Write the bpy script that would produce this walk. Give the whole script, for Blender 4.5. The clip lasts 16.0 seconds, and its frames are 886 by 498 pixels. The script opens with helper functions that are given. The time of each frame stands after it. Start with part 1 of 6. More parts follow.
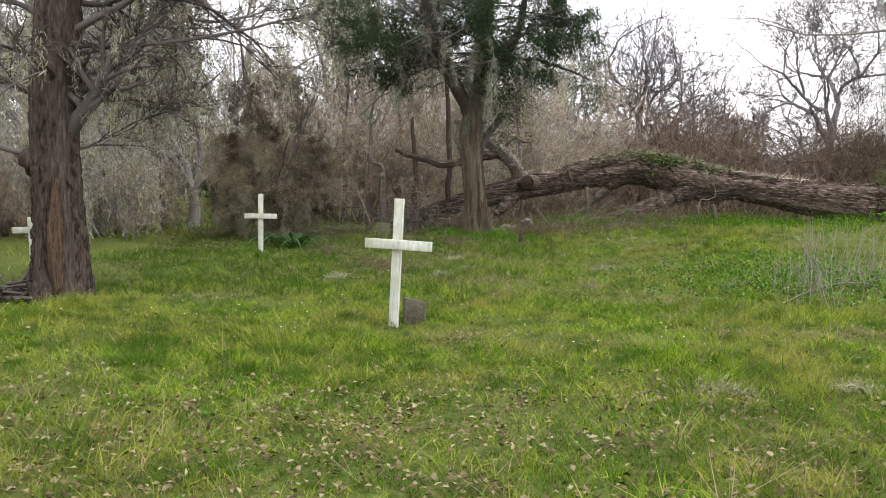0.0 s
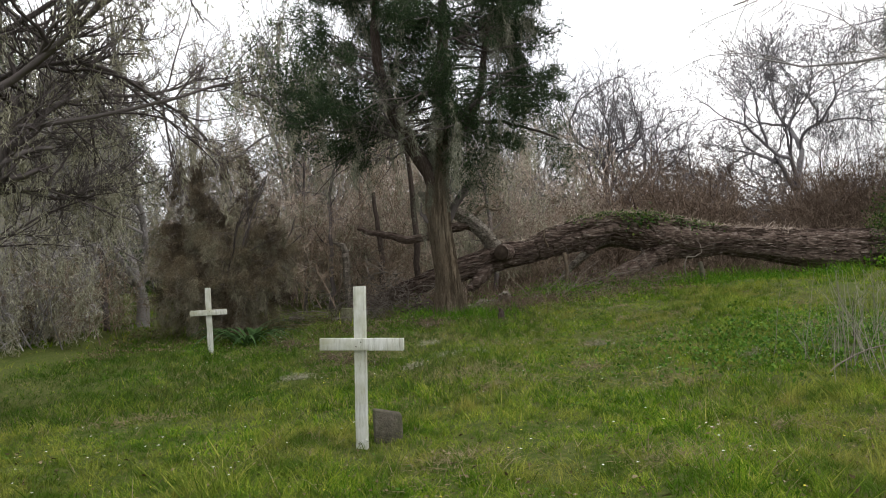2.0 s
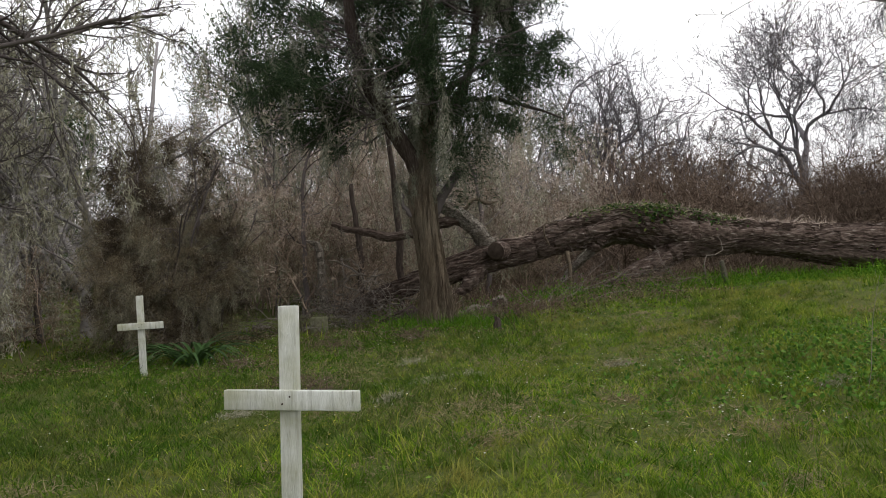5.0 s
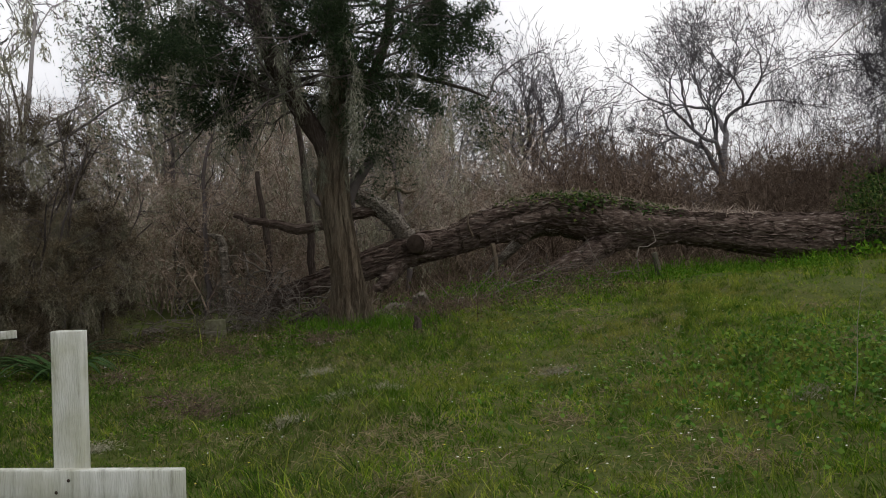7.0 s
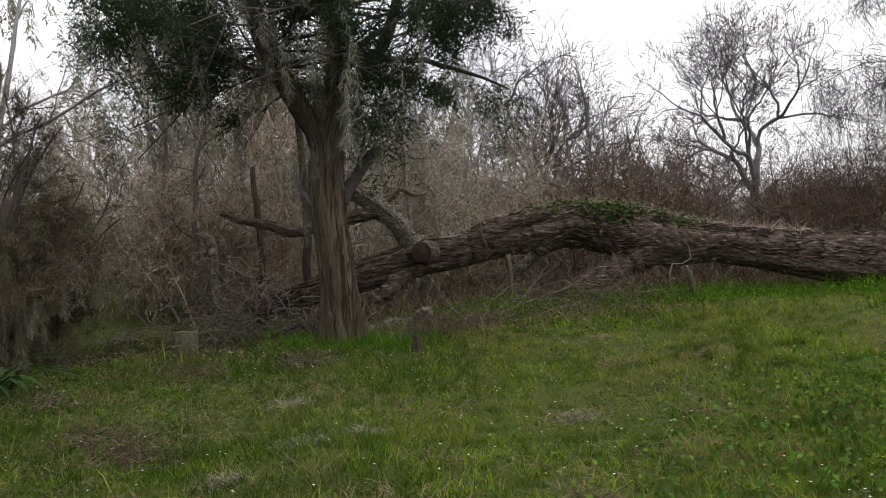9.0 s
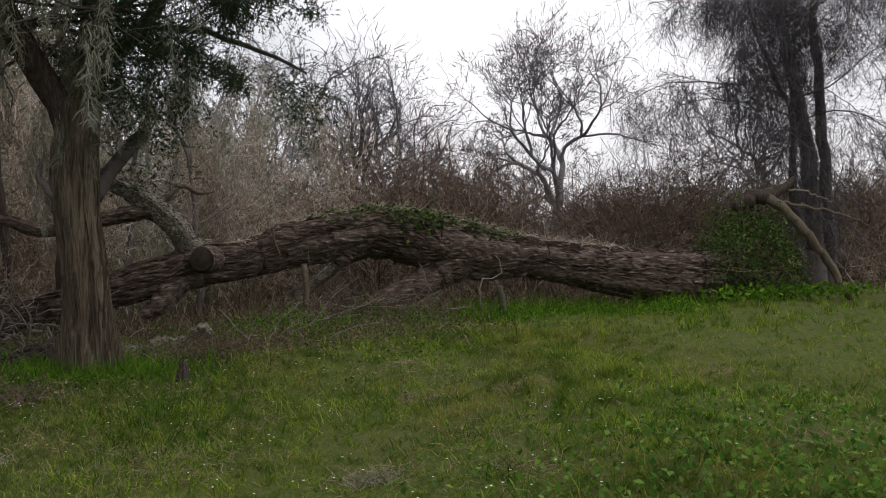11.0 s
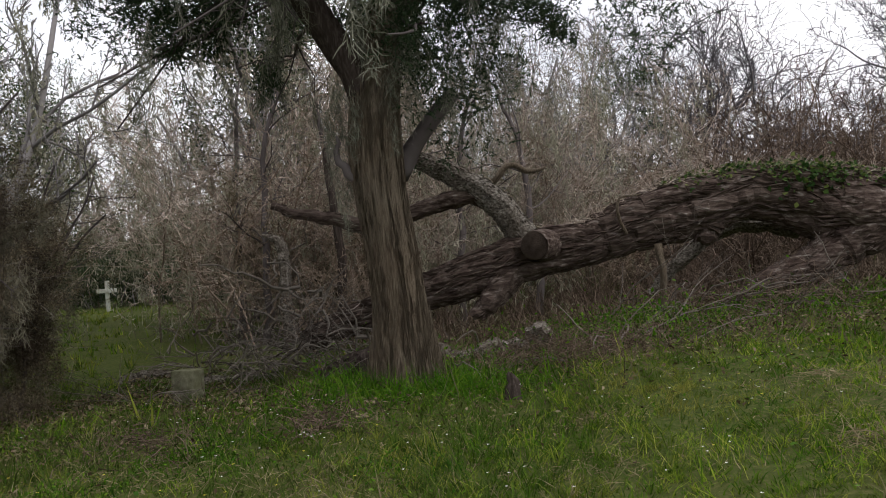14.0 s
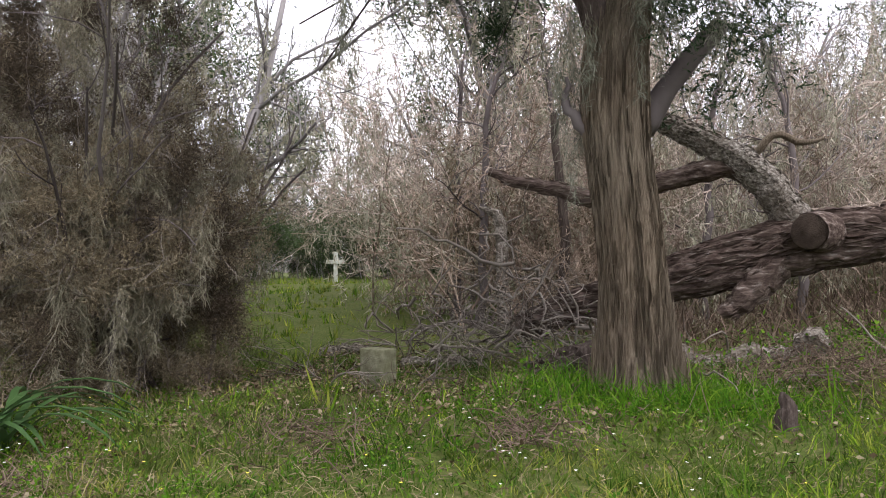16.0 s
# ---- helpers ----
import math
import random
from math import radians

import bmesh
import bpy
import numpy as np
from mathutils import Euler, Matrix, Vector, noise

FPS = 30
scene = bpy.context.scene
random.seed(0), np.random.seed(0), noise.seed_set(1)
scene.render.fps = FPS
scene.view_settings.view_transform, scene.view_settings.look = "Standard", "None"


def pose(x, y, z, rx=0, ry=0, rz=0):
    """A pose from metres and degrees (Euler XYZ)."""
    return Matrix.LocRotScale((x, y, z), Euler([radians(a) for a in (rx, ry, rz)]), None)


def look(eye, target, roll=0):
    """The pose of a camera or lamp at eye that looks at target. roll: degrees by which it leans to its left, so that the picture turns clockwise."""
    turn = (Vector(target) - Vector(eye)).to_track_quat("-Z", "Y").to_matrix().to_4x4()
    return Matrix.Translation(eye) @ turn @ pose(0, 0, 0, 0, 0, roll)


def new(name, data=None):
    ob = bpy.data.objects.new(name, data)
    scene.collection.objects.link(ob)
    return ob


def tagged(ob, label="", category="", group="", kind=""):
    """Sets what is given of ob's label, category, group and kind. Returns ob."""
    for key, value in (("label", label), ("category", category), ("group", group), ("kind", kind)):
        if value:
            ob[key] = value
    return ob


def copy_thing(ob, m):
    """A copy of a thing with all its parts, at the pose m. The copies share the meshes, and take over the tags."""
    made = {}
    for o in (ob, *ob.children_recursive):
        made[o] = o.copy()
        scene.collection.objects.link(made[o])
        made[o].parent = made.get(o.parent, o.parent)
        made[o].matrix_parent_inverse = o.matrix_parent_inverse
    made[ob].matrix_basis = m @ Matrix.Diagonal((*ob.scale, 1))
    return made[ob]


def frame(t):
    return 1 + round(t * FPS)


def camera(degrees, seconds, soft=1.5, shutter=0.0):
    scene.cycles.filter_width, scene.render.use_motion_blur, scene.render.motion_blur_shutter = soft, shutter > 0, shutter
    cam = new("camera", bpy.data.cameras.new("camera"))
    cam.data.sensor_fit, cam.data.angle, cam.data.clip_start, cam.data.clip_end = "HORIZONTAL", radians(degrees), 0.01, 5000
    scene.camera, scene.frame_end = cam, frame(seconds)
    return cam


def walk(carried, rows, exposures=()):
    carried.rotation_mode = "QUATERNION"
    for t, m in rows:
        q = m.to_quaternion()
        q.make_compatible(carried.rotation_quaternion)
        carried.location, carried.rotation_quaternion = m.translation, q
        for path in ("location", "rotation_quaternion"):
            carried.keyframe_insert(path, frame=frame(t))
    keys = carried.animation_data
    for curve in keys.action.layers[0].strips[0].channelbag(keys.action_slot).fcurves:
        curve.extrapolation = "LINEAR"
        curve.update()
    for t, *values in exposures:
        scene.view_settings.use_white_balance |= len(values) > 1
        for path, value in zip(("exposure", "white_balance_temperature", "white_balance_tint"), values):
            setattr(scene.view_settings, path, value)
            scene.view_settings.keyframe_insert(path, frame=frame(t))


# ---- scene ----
cam = camera(56.8, 16.0, soft=1.0)
PATH = [
    (0, (0.023, 0.108, 1.474), (0.013, 2.101, 1.313), 0.5),
    (0.5, (0.018, 0.446, 1.489), (0.036, 2.444, 1.397), 0.6),
    (1, (0.049, 0.767, 1.52), (0.091, 2.767, 1.503), 1.0),
    (1.5, (0.01, 1.211, 1.507), (0.078, 3.21, 1.531), -0.4),
    (2, (0.006, 1.651, 1.511), (0.075, 3.65, 1.528), -3.7),
    (2.5, (0.039, 2.075, 1.513), (0.135, 4.072, 1.535), -5.0),
    (3, (0.032, 2.389, 1.518), (0.152, 4.386, 1.515), -5.1),
    (3.2, (0.027, 2.53, 1.525), (0.148, 4.526, 1.517), -5.2),
    (5.3, (0.179, 4.19, 1.511), (0.282, 6.187, 1.535), -3.7),
    (5.5, (0.215, 4.265, 1.519), (0.359, 6.259, 1.569), -2.7),
    (6, (0.194, 4.69, 1.506), (0.442, 6.672, 1.593), -1.8),
    (6.5, (0.224, 5.071, 1.497), (0.522, 7.048, 1.523), -3.4),
    (7, (0.318, 5.447, 1.493), (0.604, 7.426, 1.477), -4.3),
    (7.5, (0.385, 5.853, 1.493), (0.632, 7.837, 1.455), -4.6),
    (8, (0.457, 6.223, 1.495), (0.666, 8.212, 1.455), -4.5),
    (8.5, (0.567, 6.603, 1.501), (0.756, 8.593, 1.481), -3.8),
    (9, (0.714, 7.073, 1.493), (0.957, 9.059, 1.5), -2.4),
    (9.5, (0.786, 7.444, 1.532), (1.167, 9.407, 1.542), -1.0),
    (10, (0.885, 7.791, 1.526), (1.472, 9.702, 1.531), -0.2),
    (10.2, (0.942, 7.919, 1.547), (1.611, 9.804, 1.547), -0.0),
    (12.3, (1.516, 9.54, 1.479), (2.176, 11.428, 1.517), -2.4),
    (12.5, (1.525, 9.667, 1.484), (2.082, 11.588, 1.517), -2.8),
    (13, (1.57, 9.915, 1.462), (1.857, 11.895, 1.493), -3.9),
    (13.5, (1.589, 10.337, 1.442), (1.64, 12.336, 1.476), -4.8),
    (14, (1.566, 10.874, 1.378), (1.439, 12.869, 1.412), -4.6),
    (14.5, (1.574, 11.402, 1.299), (1.299, 13.383, 1.33), -4.0),
    (15, (1.436, 11.749, 1.285), (1.047, 13.71, 1.294), -2.9),
    (15.5, (1.37, 12.077, 1.268), (0.858, 14.01, 1.272), -2.2),
    (16, (1.314, 12.295, 1.263), (0.653, 14.182, 1.295), -1.0),
]
walk(cam, [(t, look(eye, target, roll)) for t, eye, target, roll in PATH],
     exposures=[(0.0, 0.98, 6500, 10), (0.7, 0.86, 6500, 10), (1.5, 0.6, 6500, 10), (2.5, 0.05, 6500, 9), (5.5, 0.0, 6500, 11), (6.2, -0.2, 6500, 11), (6.8, -0.4, 6500, 11), (8.0, -0.35, 6500, 11), (9.0, -0.1, 6500, 11), (10.0, -0.06, 6500, 12), (12.5, -0.74, 6400, 12), (13.5, -0.45, 6400, 12), (14.5, 0.18, 6350, 14), (15.3, 0.58, 6300, 16), (16.0, 1.03, 6250, 17)])

# ---------------------------------------------------------------- light
world = bpy.data.worlds.new("overcast")
scene.world = world
world.use_nodes = True
wn, wl = world.node_tree.nodes, world.node_tree.links
wn.clear()
w_out = wn.new("ShaderNodeOutputWorld")
w_bg = wn.new("ShaderNodeBackground")
w_sky = wn.new("ShaderNodeTexSky")
w_sky.sky_type = "NISHITA"
w_sky.sun_disc = False
w_sky.sun_elevation = radians(48)
w_sky.sun_rotation = radians(30)
w_sky.dust_density = 4.0
w_gain = wn.new("ShaderNodeMix")
w_gain.data_type = "RGBA"
w_gain.blend_type = "MULTIPLY"
w_gain.inputs[0].default_value = 1.0
w_gain.inputs[7].default_value = (0.10, 0.10, 0.10, 1)
w_mix = wn.new("ShaderNodeMix")
w_mix.data_type = "RGBA"
w_mix.inputs[0].default_value = 0.85
w_noise = wn.new("ShaderNodeTexNoise")
w_noise.inputs["Scale"].default_value = 2.2
w_noise.inputs["Detail"].default_value = 5
w_ramp = wn.new("ShaderNodeValToRGB")
w_ramp.color_ramp.elements[0].position = 0.35
w_ramp.color_ramp.elements[0].color = (1.02, 1.04, 1.11, 1)
w_ramp.color_ramp.elements[1].position = 0.62
w_ramp.color_ramp.elements[1].color = (1.65, 1.64, 1.65, 1)
w_co = wn.new("ShaderNodeTexCoord")
wl.new(w_co.outputs["Generated"], w_noise.inputs["Vector"])
wl.new(w_noise.outputs["Fac"], w_ramp.inputs["Fac"])
wl.new(w_sky.outputs[0], w_gain.inputs[6])
wl.new(w_gain.outputs[2], w_mix.inputs[6])
wl.new(w_ramp.outputs[0], w_mix.inputs[7])
wl.new(w_mix.outputs[2], w_bg.inputs["Color"])
w_bg.inputs["Strength"].default_value = 1.0
wl.new(w_bg.outputs[0], w_out.inputs["Surface"])

sun = new("sun", bpy.data.lights.new("sun", "SUN"))
sun.data.energy = 1.2
sun.data.angle = radians(25)
sun.data.color = (1.0, 0.97, 0.92)
sun.matrix_world = look((16, 4, 24), (0, 14, 0))

# ---------------------------------------------------------------- materials


def material(name, stops, scale=6.0, rough=0.85, island=0.0, bump=0.0, bump_scale=60.0, stretch=(1, 1, 1), large=0.0,
             large_col=(0, 0, 0), large_scale=0.4, through_light=0.0, spec=0.05, detail=6, obj_rand=0.0, fine=0.0, fine_col=(0, 0, 0), fine_scale=3.0):
    """Noise between colour stops, with island variation, a second large-scale tint, bump, and some light let through."""
    m = bpy.data.materials.new(name)
    m.use_nodes = True
    n, l = m.node_tree.nodes, m.node_tree.links
    b = n["Principled BSDF"]
    co = n.new("ShaderNodeTexCoord")
    mp = n.new("ShaderNodeMapping")
    mp.inputs["Scale"].default_value = stretch
    l.new(co.outputs["Object"], mp.inputs["Vector"])
    t = n.new("ShaderNodeTexNoise")
    t.inputs["Scale"].default_value = scale
    t.inputs["Detail"].default_value = detail
    t.inputs["Roughness"].default_value = 0.65
    l.new(mp.outputs[0], t.inputs["Vector"])
    fac = t.outputs["Fac"]
    if island > 0:
        g = n.new("ShaderNodeNewGeometry")
        mx = n.new("ShaderNodeMix")
        mx.inputs[0].default_value = island
        l.new(fac, mx.inputs[2])
        l.new(g.outputs["Random Per Island"], mx.inputs[3])
        fac = mx.outputs[0]
    r = n.new("ShaderNodeValToRGB")
    el = r.color_ramp.elements
    while len(el) < len(stops):
        el.new(0.5)
    for e, (p, c) in zip(el, stops):
        e.position, e.color = p, (*c, 1)
    l.new(fac, r.inputs["Fac"])
    col = r.outputs["Color"]
    if large > 0:
        t2 = n.new("ShaderNodeTexNoise")
        t2.inputs["Scale"].default_value = large_scale
        t2.inputs["Detail"].default_value = 4
        l.new(co.outputs["Object"], t2.inputs["Vector"])
        r2 = n.new("ShaderNodeMapRange")
        r2.inputs["From Min"].default_value = 0.42
        r2.inputs["From Max"].default_value = 0.66
        r2.inputs["To Max"].default_value = large
        l.new(t2.outputs["Fac"], r2.inputs["Value"])
        m2 = n.new("ShaderNodeMix")
        m2.data_type = "RGBA"
        l.new(r2.outputs[0], m2.inputs[0])
        l.new(col, m2.inputs[6])
        m2.inputs[7].default_value = (*large_col, 1)
        col = m2.outputs[2]
    if fine > 0:
        t4 = n.new("ShaderNodeTexNoise")
        t4.inputs["Scale"].default_value = fine_scale
        t4.inputs["Detail"].default_value = 3
        l.new(co.outputs["Object"], t4.inputs["Vector"])
        r4 = n.new("ShaderNodeMapRange")
        r4.inputs["From Min"].default_value = 0.44
        r4.inputs["From Max"].default_value = 0.58
        r4.inputs["To Max"].default_value = fine
        l.new(t4.outputs["Fac"], r4.inputs["Value"])
        m4 = n.new("ShaderNodeMix")
        m4.data_type = "RGBA"
        l.new(r4.outputs[0], m4.inputs[0])
        l.new(col, m4.inputs[6])
        m4.inputs[7].default_value = (*fine_col, 1)
        col = m4.outputs[2]
    if obj_rand > 0:
        oi = n.new("ShaderNodeObjectInfo")
        hs = n.new("ShaderNodeHueSaturation")
        mr = n.new("ShaderNodeMapRange")
        mr.inputs["To Min"].default_value = 1 - obj_rand
        mr.inputs["To Max"].default_value = 1 + obj_rand
        l.new(oi.outputs["Random"], mr.inputs["Value"])
        l.new(mr.outputs[0], hs.inputs["Value"])
        l.new(col, hs.inputs["Color"])
        col = hs.outputs["Color"]
    l.new(col, b.inputs["Base Color"])
    b.inputs["Roughness"].default_value = rough
    b.inputs["Specular IOR Level"].default_value = spec
    if bump > 0:
        t3 = n.new("ShaderNodeTexNoise")
        t3.inputs["Scale"].default_value = bump_scale
        t3.inputs["Detail"].default_value = 5
        l.new(mp.outputs[0], t3.inputs["Vector"])
        bp = n.new("ShaderNodeBump")
        bp.inputs["Strength"].default_value = bump
        bp.inputs["Distance"].default_value = 0.02
        l.new(t3.outputs["Fac"], bp.inputs["Height"])
        l.new(bp.outputs[0], b.inputs["Normal"])
    if through_light > 0:
        tr = n.new("ShaderNodeBsdfTranslucent")
        l.new(col, tr.inputs["Color"])
        ms = n.new("ShaderNodeMixShader")
        ms.inputs[0].default_value = through_light
        l.new(b.outputs[0], ms.inputs[1])
        l.new(tr.outputs[0], ms.inputs[2])
        l.new(ms.outputs[0], n["Material Output"].inputs["Surface"])
    return m


M_SOIL = material("soil_and_thatch", [(0.3, (0.028, 0.04, 0.01)), (0.5, (0.06, 0.08, 0.018)), (0.7, (0.12, 0.115, 0.045))], 22, 0.95,
                  bump=0.6, bump_scale=40, large=0.35, large_col=(0.1, 0.095, 0.035), large_scale=0.6)
M_GRASS = material("grass_blades", [(0.2, (0.045, 0.115, 0.007)), (0.42, (0.13, 0.24, 0.012)), (0.62, (0.225, 0.325, 0.022)), (0.85, (0.36, 0.365, 0.075))],
                   3.4, 0.75, island=0.75, large=0.8, large_col=(0.25, 0.225, 0.06), large_scale=0.85, through_light=0.3, fine=0.8, fine_col=(0.03, 0.09, 0.004), fine_scale=3.4)
M_LUSH = material("lush_grass", [(0.2, (0.03, 0.095, 0.006)), (0.55, (0.075, 0.17, 0.01)), (0.85, (0.17, 0.27, 0.025))], 4, 0.6, island=0.6, through_light=0.3)
# grass greens darkened to carry the shade of the trees and the dead shrub
M_SHADEGRASS = material("shade_darkened_grass", [(0.2, (0.018, 0.056, 0.004)), (0.55, (0.045, 0.105, 0.008)), (0.85, (0.11, 0.17, 0.022))], 3.4, 0.7, island=0.65, large=0.5, large_col=(0.13, 0.12, 0.045), large_scale=1.1, through_light=0.3)
M_STRAW = material("dry_grass", [(0.2, (0.16, 0.13, 0.075)), (0.8, (0.34, 0.28, 0.17))], 4, 0.8, island=0.7, through_light=0.2)
M_WEED = material("broad_weed_leaves", [(0.2, (0.04, 0.1, 0.014)), (0.6, (0.09, 0.19, 0.025)), (0.95, (0.2, 0.3, 0.05))], 3, 0.5, island=0.7, through_light=0.3)
M_LITTER = material("fallen_leaf", [(0.2, (0.06, 0.042, 0.024)), (0.6, (0.14, 0.105, 0.06)), (0.95, (0.3, 0.25, 0.165))], 5, 0.85, island=0.8)
M_PETAL = material("white_petals", [(0.2, (0.7, 0.7, 0.66)), (0.8, (0.85, 0.85, 0.8))], 5, 0.6, island=0.5)
M_YELLOW = material("yellow_petals", [(0.2, (0.6, 0.5, 0.05)), (0.8, (0.75, 0.65, 0.1))], 5, 0.6, island=0.5)
M_PAINT = material("weathered_white_paint", [(0.3, (0.26, 0.26, 0.22)), (0.44, (0.52, 0.53, 0.48)), (0.7, (0.68, 0.69, 0.65))], 12, 0.75,
                   bump=0.5, bump_scale=90, stretch=(3, 3, 0.35), large=0.75, large_col=(0.33, 0.33, 0.21), large_scale=5)
M_CONCRETE = material("mossy_concrete", [(0.3, (0.08, 0.08, 0.046)), (0.55, (0.15, 0.145, 0.095)), (0.75, (0.24, 0.23, 0.16))], 14, 0.95,
                      bump=0.5, bump_scale=70, large=0.6, large_col=(0.13, 0.135, 0.07), large_scale=5)
M_STONE = material("dark_weathered_stone", [(0.3, (0.05, 0.045, 0.035)), (0.55, (0.1, 0.09, 0.07)), (0.75, (0.16, 0.15, 0.12))], 16, 0.95,
                   bump=0.5, bump_scale=70, large=0.5, large_col=(0.07, 0.075, 0.04), large_scale=6)
M_CEDARBARK = material("cedar_bark", [(0.3, (0.06, 0.046, 0.032)), (0.48, (0.13, 0.1, 0.07)), (0.74, (0.25, 0.21, 0.155))], 14, 0.95,
                       bump=1.0, bump_scale=30, stretch=(7, 7, 0.35), large=0.3, large_col=(0.2, 0.175, 0.135), large_scale=1.3)
M_SCAR = material("torn_red_wood", [(0.3, (0.035, 0.022, 0.015)), (0.5, (0.09, 0.06, 0.042)), (0.75, (0.18, 0.135, 0.1))], 12, 0.9,
                  bump=0.8, bump_scale=30, stretch=(6, 6, 0.4))
M_OAKBARK = material("rough_oak_bark", [(0.3, (0.02, 0.015, 0.012)), (0.5, (0.055, 0.042, 0.035)), (0.75, (0.13, 0.105, 0.09))], 13, 0.95,
                     bump=1.0, bump_scale=18, stretch=(3, 3, 0.5), large=0.3, large_col=(0.1, 0.08, 0.068), large_scale=1.4)
M_LOGBARK = material("fallen_log_bark", [(0.3, (0.026, 0.018, 0.015)), (0.45, (0.06, 0.042, 0.034)), (0.58, (0.125, 0.096, 0.08)), (0.74, (0.38, 0.35, 0.315))], 12, 0.95,
                     bump=1.0, bump_scale=18, stretch=(0.45, 1.9, 1.9), detail=9, large=0.3, large_col=(0.12, 0.092, 0.075), large_scale=0.9)
M_PALELOG = material("bleached_bark", [(0.36, (0.035, 0.028, 0.022)), (0.52, (0.17, 0.15, 0.125)), (0.7, (0.4, 0.375, 0.33))], 26, 0.95,
                     bump=1.0, bump_scale=34, stretch=(1, 1.4, 1.4), large=0.5, large_col=(0.1, 0.08, 0.06), large_scale=3)
M_HEART = material("sawn_heartwood", [(0.3, (0.035, 0.026, 0.02)), (0.7, (0.085, 0.064, 0.05))], 10, 0.9, bump=0.5)
M_DEADWOOD = material("dead_branch_wood", [(0.25, (0.06, 0.049, 0.04)), (0.75, (0.24, 0.21, 0.18))], 6, 0.9, island=0.7)
M_TWIGGREY = material("grey_twigs", [(0.25, (0.13, 0.12, 0.115)), (0.75, (0.33, 0.31, 0.3))], 2, 0.9, island=0.5, obj_rand=0.15)
M_TWIGRED = material("red_brown_twigs", [(0.2, (0.22, 0.17, 0.135)), (0.55, (0.44, 0.36, 0.295)), (0.85, (0.62, 0.54, 0.46))], 1.5, 0.9, island=0.6, obj_rand=0.25, large=0.5, large_col=(0.2, 0.14, 0.11), large_scale=0.9)
M_TWIGTREE = material("dark_grey_twigs", [(0.25, (0.075, 0.07, 0.074)), (0.75, (0.18, 0.17, 0.175))], 2, 0.9, island=0.4, obj_rand=0.15)
M_BRUSH = material("dark_brown_brush", [(0.2, (0.12, 0.087, 0.066)), (0.55, (0.26, 0.197, 0.148)), (0.85, (0.44, 0.355, 0.278))], 1.5, 0.9, island=0.6, obj_rand=0.15)
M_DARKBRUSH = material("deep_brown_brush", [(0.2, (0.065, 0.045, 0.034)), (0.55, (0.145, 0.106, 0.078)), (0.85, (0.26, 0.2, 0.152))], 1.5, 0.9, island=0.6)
M_STALK = material("grey_dead_stalks", [(0.2, (0.15, 0.14, 0.11)), (0.8, (0.31, 0.29, 0.23))], 4, 0.9, island=0.7)
M_VINE = material("grey_bare_vines", [(0.25, (0.05, 0.046, 0.05)), (0.75, (0.14, 0.132, 0.14))], 2, 0.9, island=0.5)
M_TWIGDARK = material("dark_twigs", [(0.25, (0.055, 0.045, 0.042)), (0.75, (0.15, 0.13, 0.125))], 2, 0.9, island=0.5, obj_rand=0.15)
M_MOSS = material("spanish_moss", [(0.2, (0.17, 0.16, 0.105)), (0.55, (0.32, 0.31, 0.225)), (0.85, (0.47, 0.45, 0.35))], 1.5, 0.95, island=0.6,
                  through_light=0.3, obj_rand=0.1)
# darker copy of the hanging moss, with the cedar crown's shade in its colour
M_SHADEDMOSS = material("shaded_grey_moss", [(0.2, (0.11, 0.112, 0.08)), (0.8, (0.26, 0.258, 0.2))], 1.5, 0.95, island=0.6)
M_BROWNMOSS = material("brown_dead_foliage", [(0.3, (0.045, 0.034, 0.02)), (0.5, (0.145, 0.115, 0.072)), (0.75, (0.32, 0.275, 0.19))], 2.6, 0.95, island=0.35,
                       through_light=0.2, obj_rand=0.1)
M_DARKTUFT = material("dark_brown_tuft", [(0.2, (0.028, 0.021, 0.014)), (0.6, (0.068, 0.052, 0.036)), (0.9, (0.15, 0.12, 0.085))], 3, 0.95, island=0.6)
M_GREYMOSS = material("grey_shrub_moss", [(0.2, (0.11, 0.1, 0.068)), (0.55, (0.21, 0.192, 0.135)), (0.85, (0.32, 0.3, 0.225))], 1.5, 0.95, island=0.6, through_light=0.2)
M_CEDAR = material("cedar_foliage", [(0.2, (0.02, 0.036, 0.018)), (0.6, (0.045, 0.07, 0.034)), (0.9, (0.09, 0.115, 0.057))], 1.6, 0.7, island=0.6, through_light=0.15)
M_EVERGREEN = material("far_evergreen_leaves", [(0.2, (0.03, 0.05, 0.02)), (0.8, (0.085, 0.12, 0.05))], 1.0, 0.7, island=0.6, through_light=0.2)
M_IVY = material("ivy_leaves", [(0.2, (0.02, 0.05, 0.012)), (0.55, (0.06, 0.11, 0.025)), (0.9, (0.19, 0.21, 0.06))], 3, 0.45, island=0.7, through_light=0.25)
M_AGAVE = material("lily_strap_leaves", [(0.2, (0.02, 0.05, 0.016)), (0.8, (0.06, 0.11, 0.035))], 3, 0.4, island=0.5, through_light=0.2)
M_BUD = material("brown_buds", [(0.2, (0.09, 0.07, 0.05)), (0.8, (0.2, 0.17, 0.1))], 3, 0.8, island=0.6)
M_SHED = material("pale_shed_boards", [(0.3, (0.42, 0.42, 0.4)), (0.7, (0.62, 0.61, 0.58))], 8, 0.7, bump=0.3)
M_SHEDDARK = material("dark_shed_boards", [(0.3, (0.08, 0.075, 0.07)), (0.7, (0.15, 0.14, 0.13))], 8, 0.9, bump=0.3)

# ---------------------------------------------------------------- geometry tools
rng = np.random.default_rng(7)


